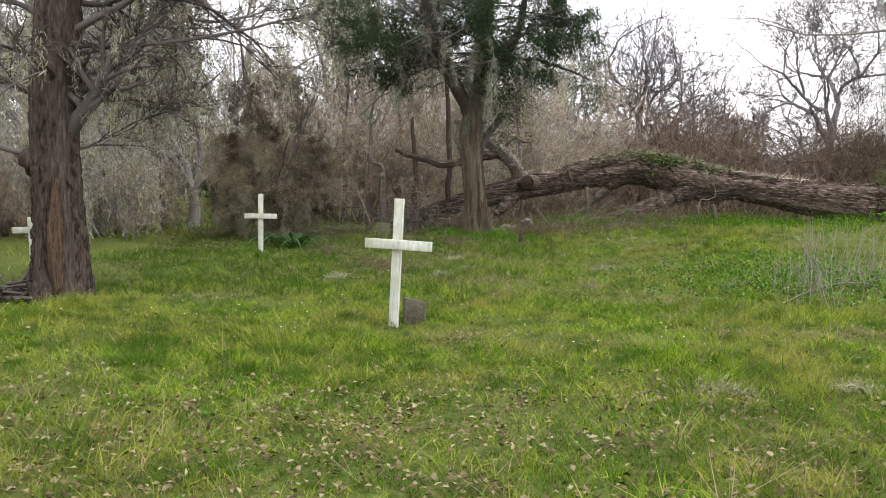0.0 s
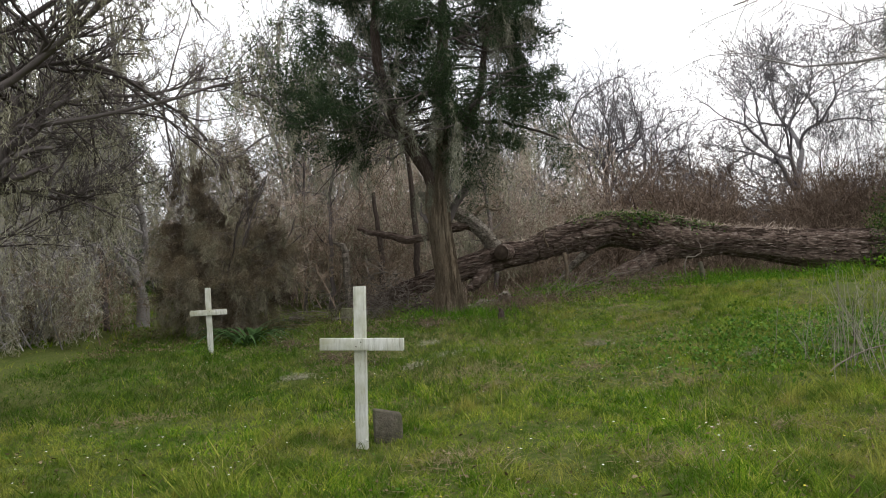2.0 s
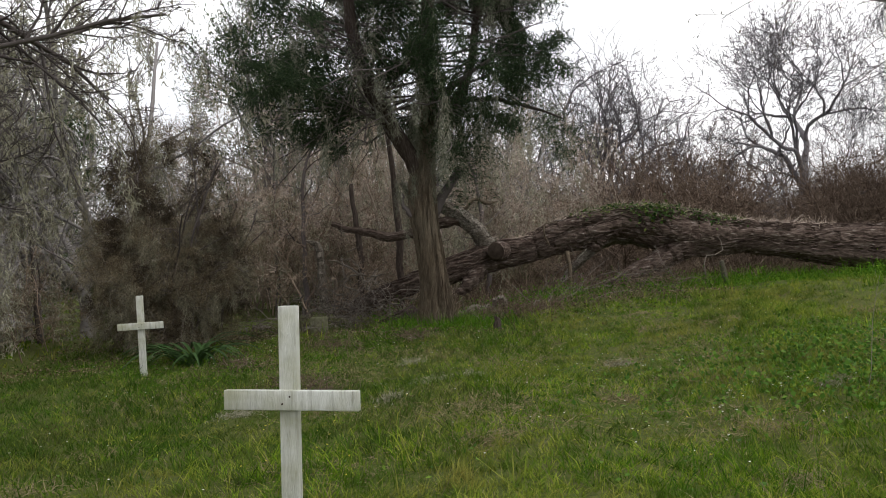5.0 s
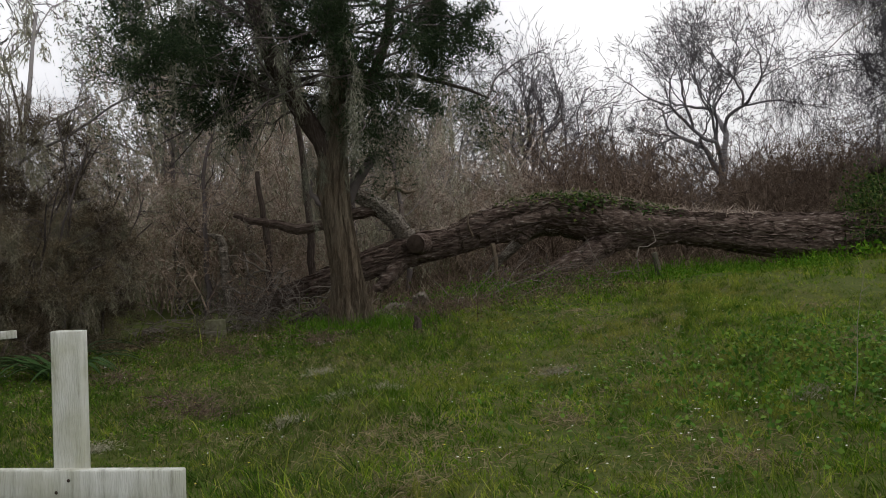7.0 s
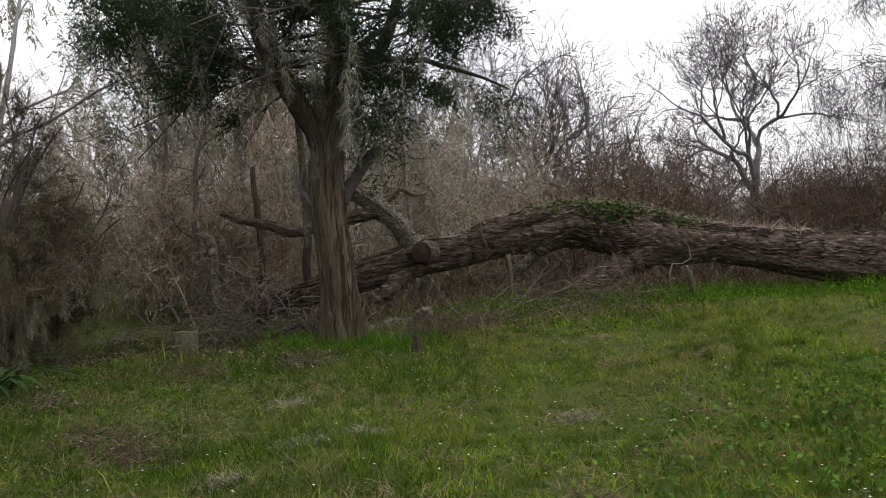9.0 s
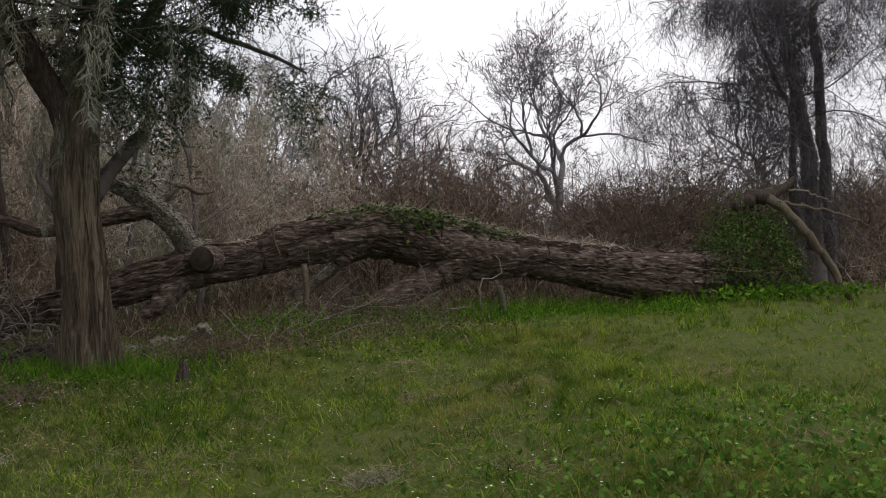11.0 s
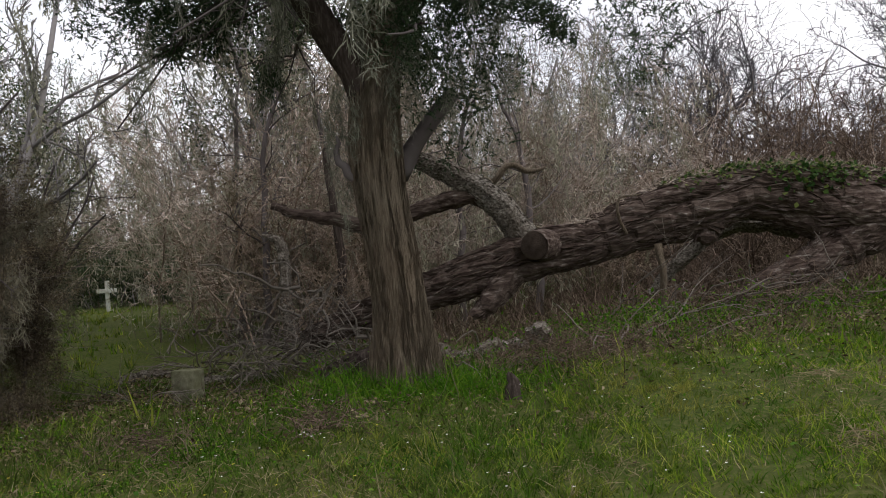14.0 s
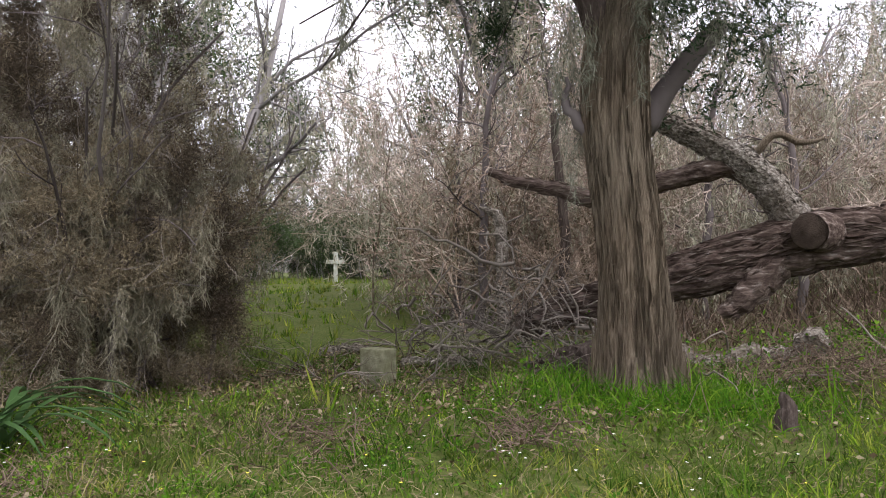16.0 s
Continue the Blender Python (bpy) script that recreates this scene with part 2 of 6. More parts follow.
class Geo:
    """Vertices and faces gathered from many pieces, then turned into one mesh."""

    def __init__(self):
        self.v, self.q, self.t, self.n = [], [], [], 0

    def add(self, v, quads=None, tris=None):
        v = np.asarray(v, np.float32).reshape(-1, 3)
        if quads is not None and len(quads):
            self.q.append(np.asarray(quads, np.int64).reshape(-1, 4) + self.n)
        if tris is not None and len(tris):
            self.t.append(np.asarray(tris, np.int64).reshape(-1, 3) + self.n)
        self.v.append(v)
        self.n += len(v)

    def mesh(self, name, mat, smooth=True):
        me = bpy.data.meshes.new(name)
        v = np.concatenate(self.v) if self.v else np.zeros((0, 3), np.float32)
        q = np.concatenate(self.q) if self.q else np.zeros((0, 4), np.int64)
        t = np.concatenate(self.t) if self.t else np.zeros((0, 3), np.int64)
        loops = np.concatenate([q.ravel(), t.ravel()]).astype(np.int32)
        starts = np.concatenate([np.arange(len(q)) * 4, len(q) * 4 + np.arange(len(t)) * 3]).astype(np.int32)
        me.vertices.add(len(v))
        me.vertices.foreach_set("co", v.ravel())
        me.loops.add(len(loops))
        me.loops.foreach_set("vertex_index", loops)
        me.polygons.add(len(starts))
        me.polygons.foreach_set("loop_start", starts)
        me.polygons.foreach_set("use_smooth", np.full(len(starts), smooth))
        me.update(calc_edges=True)
        me.materials.append(mat)
        return me


MANY = ("twigs", "branches", "boughs", "vines", "foliage", "leaves", "hanging_moss", "dead_foliage", "buds", "stems", "twig_litter", "ivy", "creeping_leaves")


def part(name, geo, mat, parent, label="", smooth=True):
    """One mesh object under a thing or a part."""
    ob = new(name, geo.mesh(name, mat, smooth))
    ob.parent = parent
    return tagged(ob, label, kind="stuff" if name in MANY else "")


def thing(name, at, label, category, group="", turn=0.0):
    """An empty at a thing's base."""
    ob = new(name)
    ob.empty_display_size = 0.1
    ob.matrix_basis = pose(*at, 0, 0, turn)
    return tagged(ob, label, category, group)


def single(name, geo, mat, at, label, category, group="", kind="", turn=0.0, smooth=True):
    """A thing that is one mesh."""
    ob = new(name, geo.mesh(name, mat, smooth))
    ob.matrix_basis = pose(*at, 0, 0, turn)
    return tagged(ob, label, category, group, kind)


def unit(a):
    a = np.asarray(a, float)
    return a / np.maximum(np.linalg.norm(a, axis=-1, keepdims=True), 1e-9)


def strands(geo, P, R, sides=3):
    """Many thin tubes at once. P: (T, K, 3) points, R: (T, K) or (K,) radii. sides 2 gives flat ribbons."""
    P = np.asarray(P, float)
    T, K, _ = P.shape
    R = np.broadcast_to(R, (T, K))
    tan = unit(np.gradient(P, axis=1))
    ref = unit(rng.normal(size=(T, 1, 3)) + np.array([0.01, 0.02, 0.03]))
    a = unit(np.cross(tan, ref))
    if sides == 2:
        V = np.stack([P - a * R[..., None], P + a * R[..., None]], 2)
    else:
        b = np.cross(tan, a)
        ang = np.arange(sides) * 2 * np.pi / sides
        V = P[:, :, None] + R[:, :, None, None] * (np.cos(ang)[:, None] * a[:, :, None] + np.sin(ang)[:, None] * b[:, :, None])
    base = (np.arange(T) * K * sides)[:, None, None] + (np.arange(K - 1) * sides)[None, :, None]
    if sides == 2:
        i = np.zeros(1, int)
        j = i + 1
    else:
        i = np.arange(sides)
        j = (i + 1) % sides
    Q = np.stack([base + i, base + j, base + sides + j, base + sides + i], -1)
    geo.add(V, Q)


def tube(geo, pts, rad, sides=8, cap=True, flute=0.0, lobes=5, seed=0.0, rough=0.0):
    """One tube along pts with parallel frames, fluted and roughened like a trunk."""
    pts, rad = np.asarray(pts, float), np.asarray(rad, float)
    K = len(pts)
    tan = unit(np.gradient(pts, axis=0))
    a = np.zeros((K, 3))
    cur = np.cross(tan[0], [0.3, 0.9, 0.2])
    for k in range(K):
        cur = cur - tan[k] * cur.dot(tan[k])
        cur = cur / np.linalg.norm(cur)
        a[k] = cur
    b = np.cross(tan, a)
    ang = np.arange(sides) * 2 * np.pi / sides
    r = rad[:, None] * np.ones(sides)
    if flute:
        ln = np.concatenate([[0], np.cumsum(np.linalg.norm(np.diff(pts, axis=0), axis=1))])
        f = np.sin(lobes * ang[None] + seed + 0.7 * ln[:, None]) + 0.6 * np.sin((lobes + 3) * ang[None] + 2.1 * seed - 0.9 * ln[:, None])
        r = r * (1 + flute * f)
    if rough:
        r = r * (1 + rough * rng.normal(size=r.shape))
    V = pts[:, None] + r[..., None] * (np.cos(ang)[None, :, None] * a[:, None] + np.sin(ang)[None, :, None] * b[:, None])
    i = np.arange(sides)
    j = (i + 1) % sides
    base = (np.arange(K - 1) * sides)[:, None]
    Q = np.stack([base + i, base + j, base + sides + j, base + sides + i], -1).reshape(-1, 4)
    V = V.reshape(-1, 3)
    T = []
    if cap:
        V = np.vstack([V, pts[:1], pts[-1:]])
        T = np.vstack([np.stack([j, i, np.full(sides, K * sides)], 1),
                       np.stack([(K - 1) * sides + i, (K - 1) * sides + j, np.full(sides, K * sides + 1)], 1)])
    geo.add(V, Q, T)


def curve_pts(ctrl, k=24, wob=0.0):
    """A smooth line through control rows (x, y, z, r)."""
    c = np.asarray(ctrl, float)
    d = np.concatenate([[0], np.cumsum(np.linalg.norm(np.diff(c[:, :3], axis=0), axis=1))])
    s = np.linspace(0, d[-1], k)
    m = np.gradient(c, d, axis=0)
    idx = np.clip(np.searchsorted(d, s, side="right") - 1, 0, len(d) - 2)
    h = (d[idx + 1] - d[idx])
    u = ((s - d[idx]) / h)[:, None]
    h = h[:, None]
    out = ((2 * u**3 - 3 * u**2 + 1) * c[idx] + (u**3 - 2 * u**2 + u) * h * m[idx]
           + (-2 * u**3 + 3 * u**2) * c[idx + 1] + (u**3 - u**2) * h * m[idx + 1])
    if wob:
        out[1:-1, :3] += rng.normal(size=(k - 2, 3)) * wob
    return out[:, :3], np.maximum(out[:, 3], 0.002)


def slivers(geo, C, D, length, width):
    """Tiny scale leaves: a triangle each."""
    N = len(C)
    D = unit(D)
    side = unit(np.cross(D, rng.normal(size=(N, 3)))) * (np.ones(N) * width)[:, None] / 2
    geo.add(np.stack([C - side, C + side, C + D * (np.ones(N) * length)[:, None]], 1), None, np.arange(N * 3).reshape(N, 3))


def flakes(geo, C, D, length, width, up=None, fold=0.0):
    """Leaves: a lozenge each, at C, pointing along D."""
    N = len(C)
    C, D = np.asarray(C, float), unit(D)
    side = unit(np.cross(D, rng.normal(size=(N, 3)) if up is None else up))
    L = (np.ones(N) * length)[:, None]
    W = (np.ones(N) * width)[:, None]
    nrm = np.cross(side, D)
    V = np.stack([C, C + D * L * 0.45 + side * W / 2 + nrm * W * fold, C + D * L, C + D * L * 0.45 - side * W / 2 + nrm * W * fold], 1)
    geo.add(V, np.arange(N * 4).reshape(N, 4))


def bend_lines(start, direction, length, k=4, droop=0.0, wob=0.1):
    """(T, k, 3) bent lines from start along direction."""
    start = np.asarray(start, float)
    T = len(start)
    d = unit(direction)
    L = (np.ones(T) * length)[:, None]
    pts = [start]
    for _ in range(k - 1):
        d = unit(d + rng.normal(size=(T, 3)) * wob + np.array([0, 0, -droop]))
        pts.append(pts[-1] + d * L / (k - 1))
    return np.stack(pts, 1)


def along(P, n):
    """n random places on each line of P (T, K, 3), with the line's direction there."""
    T, K, _ = P.shape
    u = rng.uniform(0.15, 1, (T, n)) * (K - 1)
    i = np.minimum(u.astype(int), K - 2)
    f = (u - i)[..., None]
    r = np.arange(T)[:, None]
    a, b = P[r, i], P[r, i + 1]
    return (a + (b - a) * f).reshape(-1, 3), unit(b - a).reshape(-1, 3), u.reshape(-1) / (K - 1)


def side_dirs(D, spread):
    """Directions leaving D at about the given slope."""
    return unit(D + spread * unit(rng.normal(size=D.shape)))


def limbs(start, direction, length, radius, levels, counts, shrink=0.55, spread=0.9, wob=0.16, lift=0.0, k=6):
    """A bare crown: lines level by level. Returns [(P, R)]."""
    out = []
    P = bend_lines(start, direction, length, k, droop=-lift, wob=wob)
    R = np.asarray(radius, float)[:, None] * np.linspace(1, 0.35, k)
    out.append((P, R))
    L = np.ones(len(P)) * length
    for lv in range(levels):
        n = counts[lv]
        C, D, u = along(P, n)
        par = np.repeat(np.arange(len(P)), n)
        rr = np.array([np.interp(uu, np.linspace(0, 1, R.shape[1]), R[p]) for uu, p in zip(u, par)]) if len(par) < 4000 else R[par, 0] * (1 - 0.6 * u)
        L = L[par] * shrink * rng.uniform(0.6, 1.25, len(par)) * (1.15 - 0.45 * u)
        d = side_dirs(D, spread) + np.array([0, 0, lift])
        kk = max(3, k - 2 - 2 * lv)
        P = bend_lines(C, d, L, kk, droop=-lift * 0.5, wob=wob)
        R = (rr * 0.62)[:, None] * np.linspace(1, 0.4, kk)
        out.append((P, R))
    return out


def moss_clumps(geo, C, n, length, spread=0.08, width=0.006, k=4):
    """Beards of hanging moss under each place in C: short curly wisps crowded along a drooping axis."""
    T = len(C)
    L = length * rng.uniform(0.25, 1.15, T)
    n = n * 2
    u = rng.uniform(0, 1, (T, n)) ** 0.8
    sway = rng.normal(size=(T, 1, 3)) * np.array([0.1, 0.1, 0])
    ax = C[:, None] + u[..., None] * L[:, None, None] * (np.array([0, 0, -1.0]) + sway)
    rad = spread * (1.0 - 0.65 * u)[..., None] * rng.uniform(0.5, 1.2, (T, 1, 1))
    S = (ax + rng.normal(size=(T, n, 3)) * rad * np.array([0.8, 0.8, 0.5])).reshape(-1, 3)
    w = np.repeat(np.clip(L, 0.25, 0.7), n)
    P = bend_lines(S, np.array([0, 0, -0.9]) + rng.normal(size=S.shape) * 0.5, w * rng.uniform(0.08, 0.28, len(S)), 3, droop=0.25, wob=0.5)
    strands(geo, P, width * np.array([0.7, 1.0, 0.25])[None] * rng.uniform(0.5, 1.3, (len(S), 1)), 2)


def smooth(a, b, x):
    t = np.clip((np.asarray(x, float) - a) / (b - a), 0, 1)
    return t * t * (3 - 2 * t)


_wd = np.random.default_rng(3)
WAVES = [(_wd.normal(size=2) * f, _wd.uniform(0, 6.28), a) for f, a in ((0.35, 0.03), (0.35, 0.03), (0.8, 0.022), (0.8, 0.022), (1.9, 0.012), (1.9, 0.012), (4.5, 0.014), (4.5, 0.014), (8, 0.011))]


def ground_z(x, y):
    """The height of the ground: nearly flat where one walks, rising to the back and the right."""
    x, y = np.asarray(x, float), np.asarray(y, float)
    a, r = smooth(13, 19.5, y), smooth(0.4, 5, x)
    h = 0.1 - 0.08 * np.exp(-((y - 12.5) / 2.5) ** 2) * (1 - smooth(3, 5, x))
    h = h + a * (0.13 + 0.3 * r) + 0.16 * smooth(3, 5.5, x) * smooth(9, 14, y) * (1 - a) + 0.42 * smooth(22, 40, y)
    h = h + 0.1 * np.exp(-((x - 1.1) / 1.2) ** 2 - ((y - 20.1) / 0.5) ** 2)
    w = sum(amp * np.sin(k[0] * x + k[1] * y + p) for k, p, amp in WAVES)
    return h + w * smooth(-2, 1, y) * (1 - smooth(30, 60, np.hypot(x, y - 10)))


def gz(x, y):
    return float(ground_z(x, y))


def box(geo, sx, sy, sz, centre=(0, 0, 0), bev=0.006, warp=0.0):
    """A board or block with its edges taken off."""
    bm = bmesh.new()
    bmesh.ops.create_cube(bm, size=1)
    bmesh.ops.scale(bm, vec=(sx, sy, sz), verts=bm.verts)
    if bev:
        bmesh.ops.bevel(bm, geom=bm.edges[:], offset=bev, segments=2, affect="EDGES", profile=0.6)
    bm.verts.ensure_lookup_table()
    v = np.array([w.co for w in bm.verts]) + np.asarray(centre)
    if warp:
        v = v + rng.normal(size=v.shape) * warp
    bm.verts.index_update()
    q = [[w.index for w in f.verts] for f in bm.faces if len(f.verts) == 4]
    t = [[w.index for w in f.verts] for f in bm.faces if len(f.verts) == 3]
    bm.free()
    geo.add(v, q, t)


def bark_ridges(geo, p, r, n, length, height, slim=1.0):
    """Raised bark plates lying along a trunk."""
    K = len(p)
    tan = unit(np.gradient(p, axis=0))
    i = rng.integers(1, K - 2, n)
    a0 = rng.uniform(0, 6.283, n)
    up = np.array([0, 0, 1.0])
    s = unit(np.cross(tan[i], up))
    u = np.cross(s, tan[i])
    f = rng.uniform(0, 1, n)[:, None]
    base = p[i] * (1 - f) + p[i + 1] * f
    rad = r[i][:, None]
    nrm = np.cos(a0)[:, None] * s + np.sin(a0)[:, None] * u
    side = np.cross(tan[i], nrm)
    L = length * rng.uniform(0.5, 1.5, n)[:, None]
    W = L * slim * rng.uniform(0.14, 0.3, n)[:, None]
    h = height * rng.uniform(0.4, 1.3, n)[:, None]
    c = base + nrm * rad * 0.96
    t = tan[i] + side * rng.normal(size=(n, 1)) * 0.25 * slim
    V = np.stack([c - t * L / 2, c - side * W / 2, c + t * L / 2, c + side * W / 2, c + nrm * (rad * 0.04 + h) - t * L * 0.2, c + nrm * (rad * 0.04 + h) + t * L * 0.2], 1)
    k = (np.arange(n) * 6)[:, None]
    geo.add(V, np.concatenate([k + np.array([0, 1, 5, 4]), k + np.array([0, 4, 5, 3])]), np.concatenate([k + np.array([1, 2, 5]), k + np.array([5, 2, 3])]))

# ---------------------------------------------------------------- ground
def build_ground():
    g = Geo()
    inner = np.arange(-14, 18.01, 0.2)
    xs = np.concatenate([[-3000, -900, -300, -120, -60, -36, -24, -18], inner, [22, 28, 40, 64, 120, 300, 900, 3000]])
    ys = np.concatenate([[-3000, -900, -300, -120, -50, -24, -12, -6], np.arange(-2, 30.01, 0.2), [34, 40, 50, 70, 120, 300, 900, 3000]])
    X, Y = np.meshgrid(xs, ys, indexing="ij")
    Z = ground_z(X, Y)
    nx, ny = X.shape
    i, j = np.meshgrid(np.arange(nx - 1), np.arange(ny - 1), indexing="ij")
    b = (i * ny + j).ravel()
    g.add(np.stack([X, Y, Z], -1), np.stack([b, b + ny, b + ny + 1, b + 1], 1))
    ob = new("ground", g.mesh("ground", M_SOIL))
    tagged(ob, "uneven grassy graveyard ground with soil and dead thatch", "ground", kind="structure")


build_ground()


def bare_patch(x, y):
    """How much the grass thins out."""
    return 0.5 + 0.5 * np.sin(1.3 * x + 0.6 * y + 1) * np.sin(0.7 * x - 1.1 * y + 2)


def blades(geo, n, x0, x1, y0, y1, h, w, detail=True, keep=None, lean=0.35, tuft=9):
    """Blades gathered in small tussocks."""
    m = n // tuft
    cx, cy, ch, ca = rng.uniform(x0, x1, m), rng.uniform(y0, y1, m), 0.25 + rng.gamma(2.5, 0.3, m), rng.uniform(0, 6.283, m)
    i = np.repeat(np.arange(m), tuft)
    n = len(i)
    x, y = cx[i] + rng.normal(size=n) * 0.03, cy[i] + rng.normal(size=n) * 0.03
    ok = rng.uniform(size=n) < (1.0 if keep is None else keep(x, y)) * smooth(x0, x0 + 1.5, x) * smooth(x1, x1 - 1.5, x) * smooth(y0, y0 + 0.5, y) * smooth(y1, y1 - 1.0, y)
    x, y, i = x[ok], y[ok], i[ok]
    n = len(x)
    tall = (0.5 + 1.0 * bare_patch(0.9 * x + 3, 1.1 * y)) * ch[i]
    hh = h * tall * rng.uniform(0.45, 1.3, n)
    az = ca[i] + rng.normal(size=n) * 1.1
    face = rng.uniform(0, 6.283, n)
    bx, by = np.cos(az), np.sin(az)
    le = lean * hh * rng.uniform(0.2, 2.0, n)
    z = ground_z(x, y) - 0.008
    B = np.stack([x, y, z], 1)
    s = np.stack([np.cos(face), np.sin(face), np.zeros(n)], 1) * (w * rng.uniform(0.6, 1.3, n))[:, None] / 2
    tip = B + np.stack([bx * le, by * le, hh], 1)
    if detail:
        mid = B + np.stack([bx * le * 0.3, by * le * 0.3, hh * 0.58], 1)
        V = np.stack([B - s, B + s, mid + s * 0.8, mid - s * 0.8, tip], 1)
        k = (np.arange(n) * 5)[:, None]
        geo.add(V, k + np.array([0, 1, 2, 3]), k + np.array([3, 2, 4]))
    else:
        geo.add(np.stack([B - s, B + s, tip], 1), None, np.arange(n * 3).reshape(n, 3))


def litter_zone(x, y):
    """Where dead leaves cover the lawn."""
    near = smooth(6.6, 4.0, y) * (0.4 + 0.6 * smooth(2.0, -0.4, x + 0.4 * np.sin(2 * y)))
    shrub = smooth(14.6, 16.4, y) * smooth(-1.2, -2.4, x) * 0.5
    return np.clip((near + shrub) * (0.3 + 1.5 * bare_patch(4.7 * x + 1, 5.1 * y) ** 2), 0, 1)


def lush_shade_zone(x, y):
    """Where lush weeds and grass, coloured darker for tree and shrub shade, take over from the lawn."""
    return smooth(1.6, -0.4, x - 0.22 * (y - 12) + 0.5 * np.sin(0.9 * y + 1.3 * x)) * smooth(8.5, 11.0, y) * (0.55 + 0.45 * bare_patch(1.9 * x, 2.1 * y + 1))


def lawn_edge(x, y):
    """Where mown grass gives way to the thicket floor."""
    shade = smooth(17.6, 18.8, y) * (1 - smooth(2.6, 4.2, x)) * smooth(-1.9, -1.0, x + 0.5 * (y - 18.5))
    return (1 - 0.85 * lush_shade_zone(x, y)) * (1 - 0.35 * litter_zone(x, y)) * (1 - 0.8 * shade) * (1 - 0.8 * smooth(21, 23, y) * smooth(-2, 0, x))


def build_grass():
    g = Geo()
    blades(g, 230000, -5.2, 5.6, 3.0, 9.2, 0.052, 0.0055, True, lawn_edge, lean=1.1)
    blades(g, 190000, -4.8, 8.0, 8.0, 19.4, 0.06, 0.007, True, lawn_edge, lean=0.95)
    blades(g, 100000, -11, 13, 2.5, 21.5, 0.07, 0.012, False, lawn_edge, lean=0.8)
    blades(g, 50000, -16, 20, 17, 42, 0.12, 0.025, False, lambda x, y: 0.2 + 0.75 * np.maximum(smooth(4, 7, x) * (1 - smooth(20, 22, y)), smooth(-1.2, -2.2, x + 0.5 * (y - 18))))
    m, k = 260, 34
    cx, cy = rng.uniform(-5, 7, m), rng.uniform(3, 17.5, m)
    x, y = np.repeat(cx, k) + rng.normal(size=m * k) * 0.06, np.repeat(cy, k) + rng.normal(size=m * k) * 0.06
    S = np.stack([x, y, ground_z(x, y) - 0.01], 1)
    P = bend_lines(S, np.array([0, 0, 1.0]) + rng.normal(size=S.shape) * 0.45, np.repeat(rng.uniform(0.06, 0.15, m), k) * rng.uniform(0.5, 1.2, m * k), 4, 0.22, 0.12)
    strands(g, P, 0.0032 * np.array([1, 0.9, 0.6, 0.1]), 2)
    single("grass", g, M_GRASS, (0, 0, 0), "short patchy green and straw lawn grass", "grass", kind="stuff")
    # lush grass on the left, with tree and shrub shade put into its colour
    w = Geo()
    blades(w, 190000, -6.5, 3.5, 8.0, 21.0, 0.06, 0.0075, True, lush_shade_zone, lean=0.9)
    m, k = 420, 40
    cx, cy = rng.uniform(-5, 5.5, m), rng.uniform(9, 18, m)
    ok = rng.uniform(size=m) < np.maximum(lush_shade_zone(cx, cy), 0.3)
    cx, cy = cx[ok], cy[ok]
    m = len(cx)
    x, y = np.repeat(cx, k) + rng.normal(size=m * k) * 0.07, np.repeat(cy, k) + rng.normal(size=m * k) * 0.07
    S = np.stack([x, y, ground_z(x, y) - 0.01], 1)
    P = bend_lines(S, np.array([0, 0, 1.0]) + rng.normal(size=S.shape) * 0.5, np.repeat(rng.uniform(0.07, 0.19, m), k) * rng.uniform(0.5, 1.2, m * k), 4, 0.25, 0.12)
    strands(w, P, 0.0034 * np.array([1, 0.9, 0.6, 0.1]), 2)
    single("shaded_lawn", w, M_SHADEGRASS, (0, 0, 0), "lush grass and weeds coloured darker to stand for the shade of trees and shrub", "grass", kind="stuff")
    d = Geo()
    blades(d, 60000, -6, 8, 2.6, 18, 0.075, 0.006, False, lambda x, y: 0.15 + 0.6 * (bare_patch(x, y) > 0.6) + 0.3 * litter_zone(x, y) * (y < 9), lean=1.1)
    m, k = 64, 300
    cx, cy, cr = rng.uniform(-3, 6.5, m), rng.uniform(6.5, 17, m), rng.uniform(0.12, 0.42, m)
    x, y = np.repeat(cx, k) + rng.normal(size=m * k) * np.repeat(cr, k), np.repeat(cy, k) + rng.normal(size=m * k) * np.repeat(cr, k) * 0.7
    S = np.stack([x, y, ground_z(x, y) + 0.01], 1)
    strands(d, bend_lines(S, rng.normal(size=S.shape) * np.array([1, 1, 0.3]) + np.array([0, 0, 0.45]), rng.uniform(0.05, 0.16, m * k), 4, 0.15, 0.25), 0.0024 * np.array([1, 0.9, 0.6, 0.2]), 2)
    single("dry_grass", d, M_STRAW, (0, 0, 0), "flattened straw-coloured dead grass among the green", "dry grass", kind="stuff")


